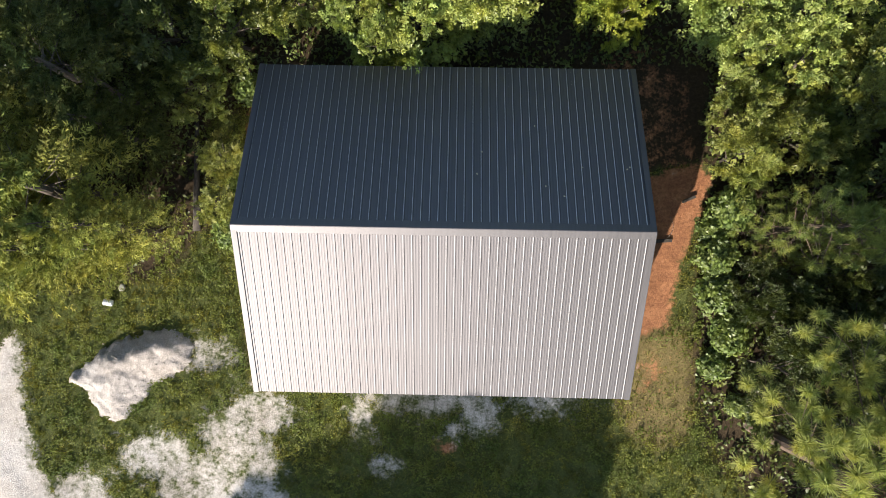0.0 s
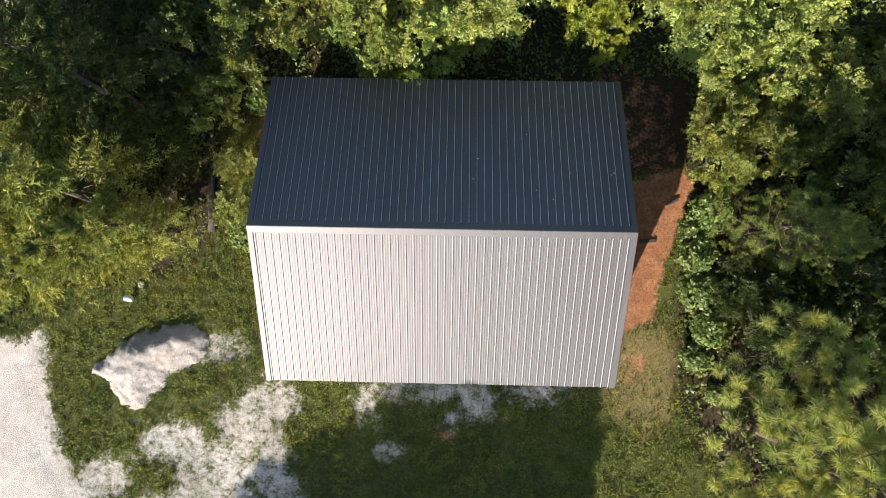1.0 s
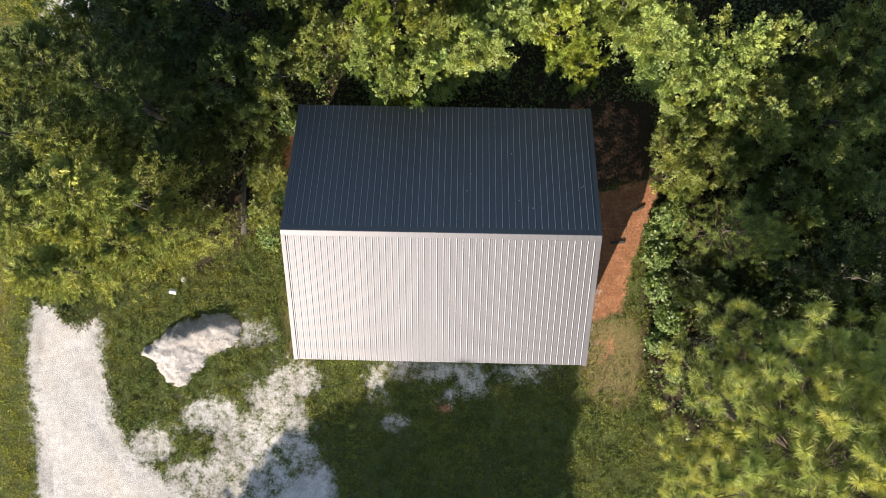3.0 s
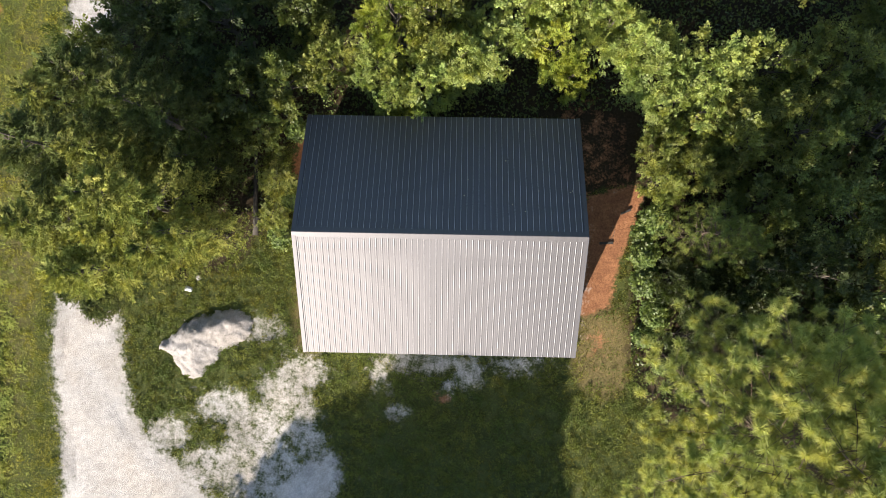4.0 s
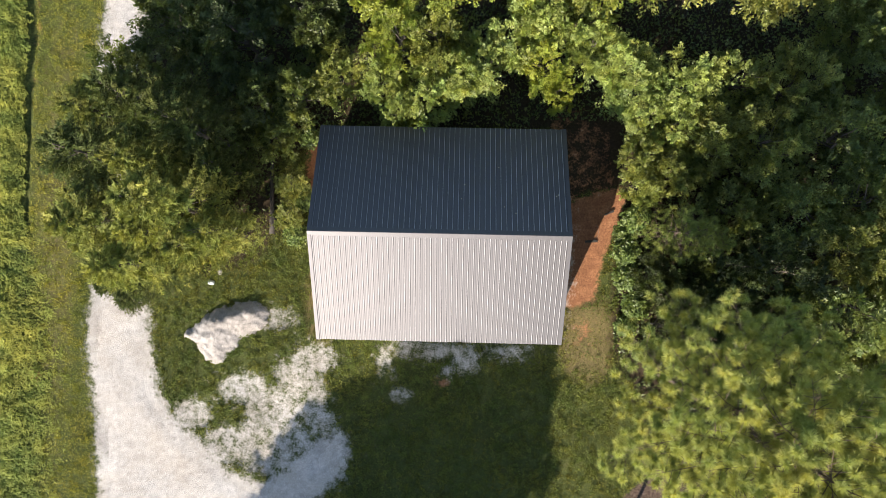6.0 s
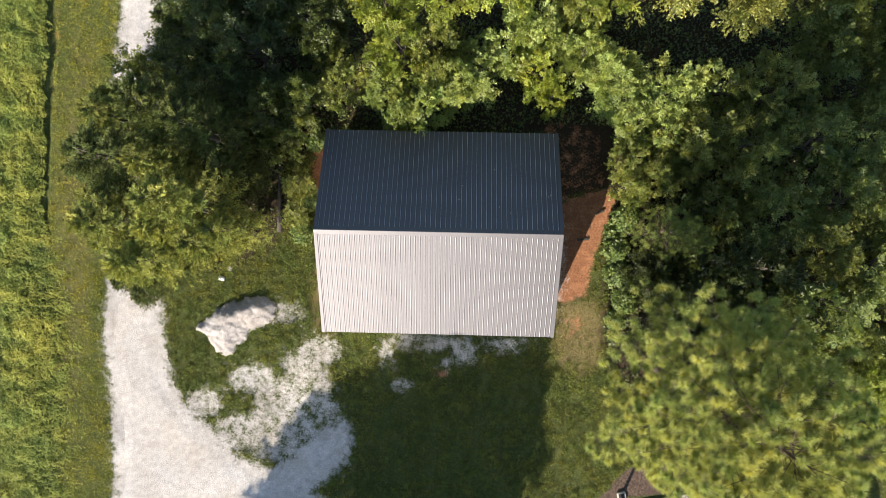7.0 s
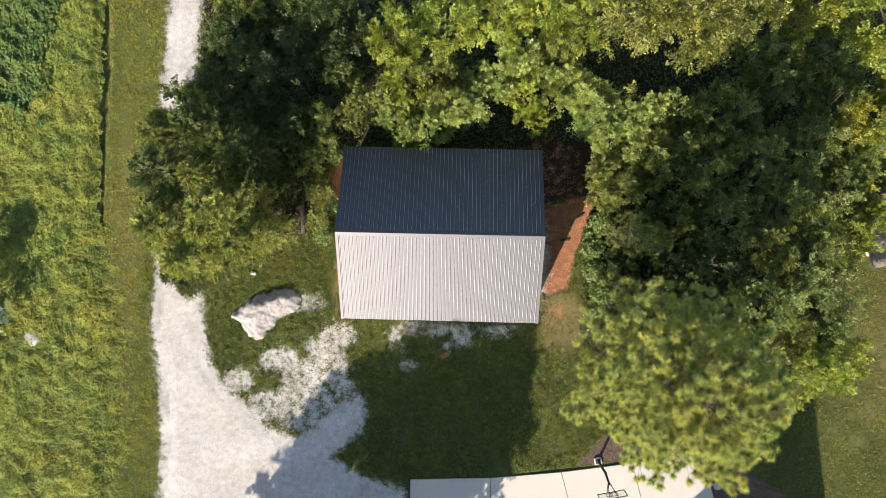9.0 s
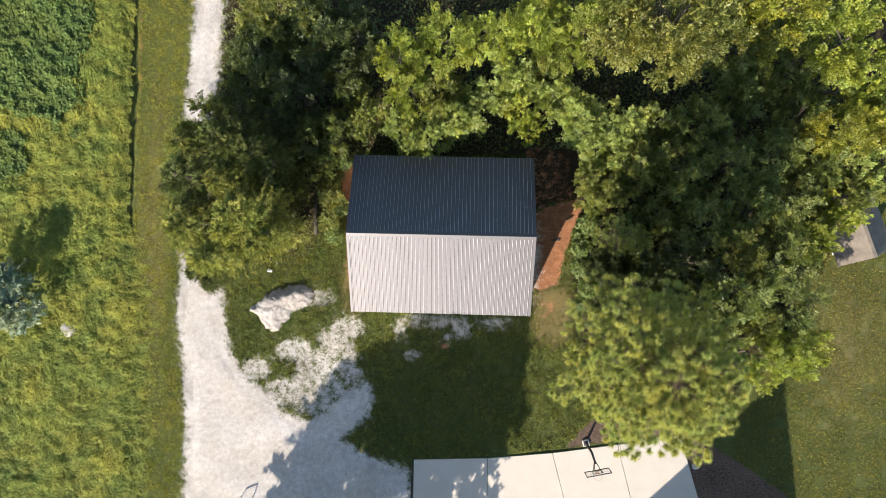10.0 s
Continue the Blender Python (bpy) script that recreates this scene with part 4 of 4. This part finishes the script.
build_grass()
build_east_lawn()
build_field()
build_undergrowth()
for k, (x, y, h, w) in enumerate(((8.7, 0.0, 1.5, 0.9), (8.8, -1.2, 1.4, 0.9), (9.1, 1.6, 2.2, 0.9), (9.3, -2.6, 1.3, 0.9), (8.9, -3.7, 0.9, 0.7), (8.6, 0.9, 1.2, 0.6), (-7.2, 2.1, 1.1, 0.7), (-7.6, 0.4, 1.0, 0.8), (-7.0, 5.2, 1.6, 0.7))):
    bush(x, y, h, w, (1.0, 1.2, 0.95), "low bright green bush beside bare red soil", 60 + k)
bush(9.6, -5.0, 0.9, 0.45, (1.6, 1.7, 1.7), "small pale-leaved bush at the wood's edge", 75)


# ---- the gravel pile ----
def line_distance(line, x, y):
    """Distance of points to an open line of corners."""
    best = np.full(x.shape, 1e9)
    for (ax, ay), (bx, by) in zip(line, line[1:]):
        dx, dy = bx - ax, by - ay
        t = np.clip(((x - ax) * dx + (y - ay) * dy) / (dx * dx + dy * dy), 0, 1)
        best = np.minimum(best, np.hypot(x - ax - t * dx, y - ay - t * dy))
    return best


def build_pile():
    """Tipped gravel: a steep north face, a crest, and a long slope towards the south."""
    north = [(-12.75, -4.35), (-12.3, -3.75), (-11.3, -3.3), (-10.2, -2.95), (-9.3, -3.1), (-8.85, -3.6)]
    south = [(-8.85, -3.6), (-8.9, -4.15), (-9.6, -4.7), (-10.3, -5.05), (-10.8, -5.75), (-11.2, -6.2), (-11.6, -6.35), (-12.1, -6.15), (-12.6, -5.6), (-12.9, -5.1), (-13.4, -5.05), (-13.3, -4.75), (-12.75, -4.35)]
    step = 0.06
    xs, ys = np.arange(-13.9, -8.2, step), np.arange(-6.9, -2.5, step)
    gx, gy = np.meshgrid(xs, ys)
    rough = np.array([noise.fractal((a * 2.2, b * 2.2, 5.0), 0.8, 2.0, 6) for a, b in zip(gx.ravel(), gy.ravel())]).reshape(gx.shape)
    d = inside(north + south[1:-1], gx, gy) + rough * 0.16 - 0.06
    up, down = 0.85 * line_distance(north, gx, gy), 0.42 * line_distance(south, gx, gy) + 0.05
    soft = 14.0
    lift = -np.log(np.exp(-soft * up) + np.exp(-soft * down) + np.exp(-soft * 0.80)) / soft
    chunk = np.random.default_rng(12).normal(size=gx.shape)
    z = np.where(d > 0, np.clip(lift, 0.0, None) + rough * 0.06 + chunk * 0.005 + 0.01, -0.08)
    z = np.where((d > 0) & (d < 0.1), np.minimum(z, 0.03 + 0.8 * d), z)
    me = bpy.data.meshes.new("gravel_mound")
    nx, ny = len(xs), len(ys)
    faces = []
    for j in range(ny - 1):
        for i in range(nx - 1):
            if d[j:j + 2, i:i + 2].max() > 0:
                k = j * nx + i
                faces.append((k, k + 1, k + nx + 1, k + nx))
    used = sorted({v for f in faces for v in f})
    back = {v: k for k, v in enumerate(used)}
    pts = np.stack([gx, gy, z], axis=-1).reshape(-1, 3)
    me.from_pydata(pts[used].tolist(), [], [tuple(back[v] for v in f) for f in faces])
    me.shade_smooth()
    me.materials.append(PILE_GRAVEL)
    pile = tagged(new("gravel_mound", me), "kidney-shaped heap of white crushed gravel on grass", "gravel pile")
    rng = np.random.default_rng(14)
    ball = bmesh.new()
    bmesh.ops.create_icosphere(ball, subdivisions=1, radius=1.0)
    shape = np.array([v.co for v in ball.verts])
    tri = np.array([[v.index for v in f.verts] for f in ball.faces])
    ball.free()
    vs = []
    while len(vs) < 520:
        i, j = rng.integers(0, nx), rng.integers(0, ny)
        sx, sy = rng.uniform(-0.03, 0.03, 2)
        if d[j, i] <= -0.12 or (d[j, i] < 0 and rng.random() < 0.8):
            continue
        r = rng.uniform(0.015, 0.036) * (1.4 if rng.random() < 0.15 else 1)
        p = shape * rng.uniform(0.7, 1.2, shape.shape) * (r, r * rng.uniform(0.6, 1), r * 0.7)
        vs.append((p + (gx[j, i] + sx, gy[j, i] + sy, max(z[j, i], 0.0) - r * 0.25))[tri].reshape(-1, 3))
    rubble = new("rubble", quads("rubble", np.concatenate(vs), PILE_GRAVEL, 3))
    rubble.parent = pile
    tagged(rubble, "loose grey stones on the heap", kind="stuff")


build_pile()


# ---- concrete slab and basketball hoop ----
def build_slab():
    slab = new("concrete_slab")
    tagged(slab, "pale broom-finished concrete court slab with tooled joints", "concrete slab", kind="structure")
    north = [(-1.85, -14.55), (3.1, -14.25), (7.4, -13.72), (11.7, -13.0), (15.8, -12.15)]
    south = [(-1.75, -24.0), (3.3, -24.0), (10.4, -24.0), (14.8, -24.0), (19.6, -24.0)]
    for k in range(4):
        g = 0.015
        quad = [(north[k][0] + g, north[k][1]), (north[k + 1][0] - g, north[k + 1][1]), (south[k + 1][0] - g, south[k + 1][1]), (south[k][0] + g, south[k][1])]
        bm = bmesh.new()
        face = bm.faces.new([bm.verts.new((x, y, 0.10)) for x, y in reversed(quad)])
        got = bmesh.ops.extrude_face_region(bm, geom=[face])
        bmesh.ops.translate(bm, vec=(0, 0, -0.2), verts=[v for v in got["geom"] if isinstance(v, bmesh.types.BMVert)])
        bmesh.ops.recalc_face_normals(bm, faces=bm.faces)
        bmesh.ops.bevel(bm, geom=[e for e in bm.edges if all(v.co.z > 0 for v in e.verts)], offset=0.012, segments=1, affect="EDGES")
        part("panel", bm, CONCRETE, slab)
    bm = bmesh.new()
    box(bm, (0.10, 9.4, 0.16), Matrix.Translation((-1.93, -19.3, 0.04)), 0.01)
    part("edging_board", bm, DARK_WOOD, slab, "dark timber edging board")


def build_hoop():
    hoop = new("basketball_hoop")
    hoop.matrix_basis = pose(9.6, -12.95, 0.0, 0, 0, 13)
    tagged(hoop, "basketball hoop with clear framed backboard and black pole", "basketball hoop")
    bm = bmesh.new()
    box(bm, (0.45, 0.42, 0.5), Matrix.Translation((0, 0, -0.10)), 0.02)
    part("footing", bm, CONCRETE, hoop, "white concrete footing")
    bm = bmesh.new()
    box(bm, (0.13, 0.13, 2.3), Matrix.Translation((0, 0, 1.30)), 0.01)
    rod(bm, (0, 0, 2.30), (0, -0.45, 3.0), 0.07, 0.06, 10)
    box(bm, (0.3, 0.3, 0.02), Matrix.Translation((0, 0, 0.16)))
    part("pole", bm, BLACK_METAL, hoop)
    for x in (-0.22, 0.22):
        for z in (2.95, 3.55):
            bm = bmesh.new()
            rod(bm, (x * 0.3, -0.42, 2.9 if z < 3 else 3.0), (x, -0.89, z), 0.022)
            part("arm", bm, BLACK_METAL, hoop)
    w, h, y, z0 = 1.52, 0.90, -0.92, 2.90
    bm = bmesh.new()
    for x in (-w / 2, w / 2):
        box(bm, (0.04, 0.05, h), Matrix.Translation((x, y, z0 + h / 2)))
    for z in (z0, z0 + h):
        box(bm, (w + 0.04, 0.05, 0.04), Matrix.Translation((0, y, z)))
    for x in (-0.3, 0.3):
        box(bm, (0.03, 0.03, 0.45), Matrix.Translation((x, y, z0 + 0.38)))
    for z in (z0 + 0.15, z0 + 0.60):
        box(bm, (0.63, 0.03, 0.03), Matrix.Translation((0, y, z)))
    board = part("backboard_frame", bm, BLACK_METAL, hoop)
    bm = bmesh.new()
    box(bm, (w - 0.04, 0.012, h - 0.04), Matrix.Translation((0, y, z0 + h / 2)))
    pane = part("pane", bm, GLASS, board, "clear acrylic pane")
    bm = bmesh.new()
    pts = [(0.23 * math.cos(a), y - 0.40 + 0.23 * math.sin(a), 3.05) for a in np.linspace(0, 2 * math.pi, 25)]
    for a, b in zip(pts, pts[1:]):
        rod(bm, a, b, 0.009, None, 5)
    box(bm, (0.16, 0.18, 0.02), Matrix.Translation((0, y - 0.09, 3.04)))
    part("rim", bm, ORANGE_PAINT, hoop, "faded steel rim")


build_slab()
build_hoop()


# ---- outbuilding at the edge of the east lawn, and the house ----
def gable_house(name, m, wide, deep, eave, ridge, roof_mat, over=0.35, label="", category="house"):
    """A house whose ridge runs along its local y axis."""
    house = new(name)
    house.matrix_basis = m
    tagged(house, label, category)
    bm = bmesh.new()
    out = [(-wide / 2, -0.1), (wide / 2, -0.1), (wide / 2, eave), (0, ridge - 0.12), (-wide / 2, eave)]
    face = bm.faces.new([bm.verts.new((x, -deep / 2, z)) for x, z in out])
    got = bmesh.ops.extrude_face_region(bm, geom=[face])
    bmesh.ops.translate(bm, vec=(0, deep, 0), verts=[v for v in got["geom"] if isinstance(v, bmesh.types.BMVert)])
    bmesh.ops.recalc_face_normals(bm, faces=bm.faces)
    part("wall", bm, SIDING, house)
    slope = (ridge - eave) / (wide / 2)
    run = wide / 2 + over
    for s in (-1, 1):
        bm = bmesh.new()
        courses = 14
        for k in range(courses):
            a, b = run * k / courses, run * (k + 1) / courses
            v = [bm.verts.new((s * x, y, ridge - slope * x + lift)) for x, y, lift in ((a, -deep / 2 - over, 0.0), (b, -deep / 2 - over, 0.03), (b, deep / 2 + over, 0.03), (a, deep / 2 + over, 0.0))]
            w = [bm.verts.new((q.co.x, q.co.y, q.co.z - 0.10)) for q in v]
            bm.faces.new(v)
            bm.faces.new(w[::-1])
            for i in range(4):
                bm.faces.new((v[i], w[i], w[(i + 1) % 4], v[(i + 1) % 4]))
            bmesh.ops.recalc_face_normals(bm, faces=bm.faces)
            part("shingle_course", bm, roof_mat, house)
            bm = bmesh.new()
        bm.free()
    bm = bmesh.new()
    box(bm, (0.24, deep + 2 * over, 0.03), Matrix.Translation((0, 0, ridge + 0.015)), 0.008)
    part("ridge_cap", bm, roof_mat, house)
    return house


gable_house("garden_shed", pose(25.8, 2.3, 0, 0, 0, 22), 2.5, 3.8, 1.7, 2.5, SHINGLE, 0.55, "small outbuilding with a weathered grey shingle roof", "shed")
gable_house("house", pose(16.0, -30.2, 0), 10.2, 14.0, 3.0, 7.5, DARK_SHINGLE, 0.5, "house with pale siding and dark shingle gable roof", "house")


# ---- loose things ----
def small_box(name, size, m, mat, label, category, bevel=0.006, group=""):
    bm = bmesh.new()
    box(bm, size, Matrix.Identity(4), bevel)
    ob = link_mesh(name, bm, mat)
    ob.matrix_basis = m
    return tagged(ob, label, category, group)


def build_log():
    log = new("fallen_log")
    tagged(log, "dark straight dead trunk lying among weeds", "log")
    bm = bmesh.new()
    rod(bm, (-9.0, 4.4, 0.14), (-8.9, 0.4, 0.16), 0.07, 0.13, 10)
    part("trunk", bm, DARK_WOOD, log, smooth=True)
    bm = bmesh.new()
    rod(bm, (-8.93, 1.4, 0.16), (-8.5, 0.85, 0.30), 0.05, 0.02, 6)
    part("branch", bm, DARK_WOOD, log)


def build_bucket():
    bm = bmesh.new()
    rows = []
    for r, z in ((0.0, 0.36), (0.13, 0.36), (0.135, 0.345), (0.155, 0.02), (0.165, 0.02), (0.165, 0.0), (0.15, 0.0)):
        rows.append([bm.verts.new((max(r, 0.002) * math.cos(a), max(r, 0.002) * math.sin(a), z)) for a in np.linspace(0, 2 * math.pi, 20, endpoint=False)])
    for a, b in zip(rows, rows[1:]):
        for k in range(20):
            bm.faces.new((a[k], b[k], b[(k + 1) % 20], a[(k + 1) % 20]))
    bmesh.ops.recalc_face_normals(bm, faces=bm.faces)
    ob = link_mesh("bucket", bm, WHITE_PLASTIC, True)
    ob.matrix_basis = pose(-12.05, -2.12, 0.13, 90, 0, 78) @ Matrix.Scale(0.8, 4)
    tagged(ob, "white plastic bucket lying on its side in grass", "bucket")


def build_stone(x, y, r, z, seed, label, mat=STONE):
    rng = np.random.default_rng(seed)
    bm = bmesh.new()
    bmesh.ops.create_icosphere(bm, subdivisions=3, radius=r)
    for v in bm.verts:
        v.co *= 1 + 0.3 * noise.noise(v.co * (1.6 / r) + Vector((seed, 0, 0)))
        v.co.z *= z
    ob = link_mesh("stone", bm, mat, True)
    ob.matrix_basis = pose(x, y, r * z * 0.5)
    tagged(ob, label, "stone")


def build_stick():
    bm = bmesh.new()
    pts = [Vector((7.0 + 0.5 * math.sin(t), 1.0 - 0.5 * math.cos(t), 0.04)) for t in np.linspace(0.3, 2.3, 9)]
    for a, b in zip(pts, pts[1:]):
        rod(bm, a, b, 0.010, 0.009, 6)
    tagged(link_mesh("bent_stick", bm, GREY_WOOD, True), "bent pale stick lying on bare red soil", "stick")


build_log()
build_bucket()
build_stick()
small_box("board", (0.62, 0.12, 0.05), pose(7.15, 0.50, 0.05, 0, 0, 4), DARK_WOOD, "short dark plank lying on red soil", "plank", group="planks on the soil")
small_box("board", (0.50, 0.10, 0.05), pose(8.0, 1.95, 0.05, 0, 0, 25), DARK_WOOD, "short dark plank lying on red soil", "plank", group="planks on the soil")
build_stone(-25.6, -6.6, 0.55, 0.5, 4, "pale boulder among tall weeds")
build_stone(-11.52, -1.62, 0.14, 0.4, 3, "small pale stone lying in rough grass")
build_stone(16.9, -14.2, 0.24, 0.5, 7, "pale stone lying on dark mulch")
build_stone(13.2, -5.6, 0.22, 0.6, 9, "small pale stone on leaf litter")


# ---- a small tractor parked south of the yard ----
def build_tractor():
    tractor = new("tractor")
    tractor.matrix_basis = pose(-14.32, -21.90, 0, 0, 0, 200)
    tagged(tractor, "small orange tractor with a roll bar parked on gravel", "tractor")
    bm = bmesh.new()
    box(bm, (0.7, 1.3, 0.55), Matrix.Translation((0, 0.9, 0.95)), 0.08)
    part("hood", bm, ORANGE_PAINT, tractor)
    bm = bmesh.new()
    box(bm, (0.9, 1.3, 0.35), Matrix.Translation((0, -0.3, 0.65)), 0.05)
    part("chassis", bm, BLACK_METAL, tractor)
    bm = bmesh.new()
    box(bm, (0.5, 0.45, 0.12), Matrix.Translation((0, -0.5, 0.95)), 0.04)
    box(bm, (0.5, 0.10, 0.45), Matrix.Translation((0, -0.72, 1.15)), 0.04)
    part("seat", bm, BLACK_METAL, tractor)
    bm = bmesh.new()
    arch = [(-0.5, 0.7), (-0.5, 1.9), (-0.38, 2.25), (0.38, 2.25), (0.5, 1.9), (0.5, 0.7)]
    for (xa, za), (xb, zb) in zip(arch, arch[1:]):
        rod(bm, (xa, -0.85, za), (xb, -0.85, zb), 0.035)
    part("roll_bar", bm, BLACK_METAL, tractor)
    for x, y, r, w in ((-0.65, -0.5, 0.55, 0.32), (0.65, -0.5, 0.55, 0.32), (-0.55, 1.2, 0.35, 0.2), (0.55, 1.2, 0.35, 0.2)):
        bm = bmesh.new()
        rod(bm, (x - w / 2, y, r), (x + w / 2, y, r), r, r, 20)
        wheel = part("wheel", bm, BLACK_METAL, tractor)
        bm = bmesh.new()
        rod(bm, (x - w / 2 - 0.01, y, r), (x + w / 2 + 0.01, y, r), r * 0.5, r * 0.5, 16)
        part("rim", bm, WHITE_PLASTIC, wheel)


build_tractor()
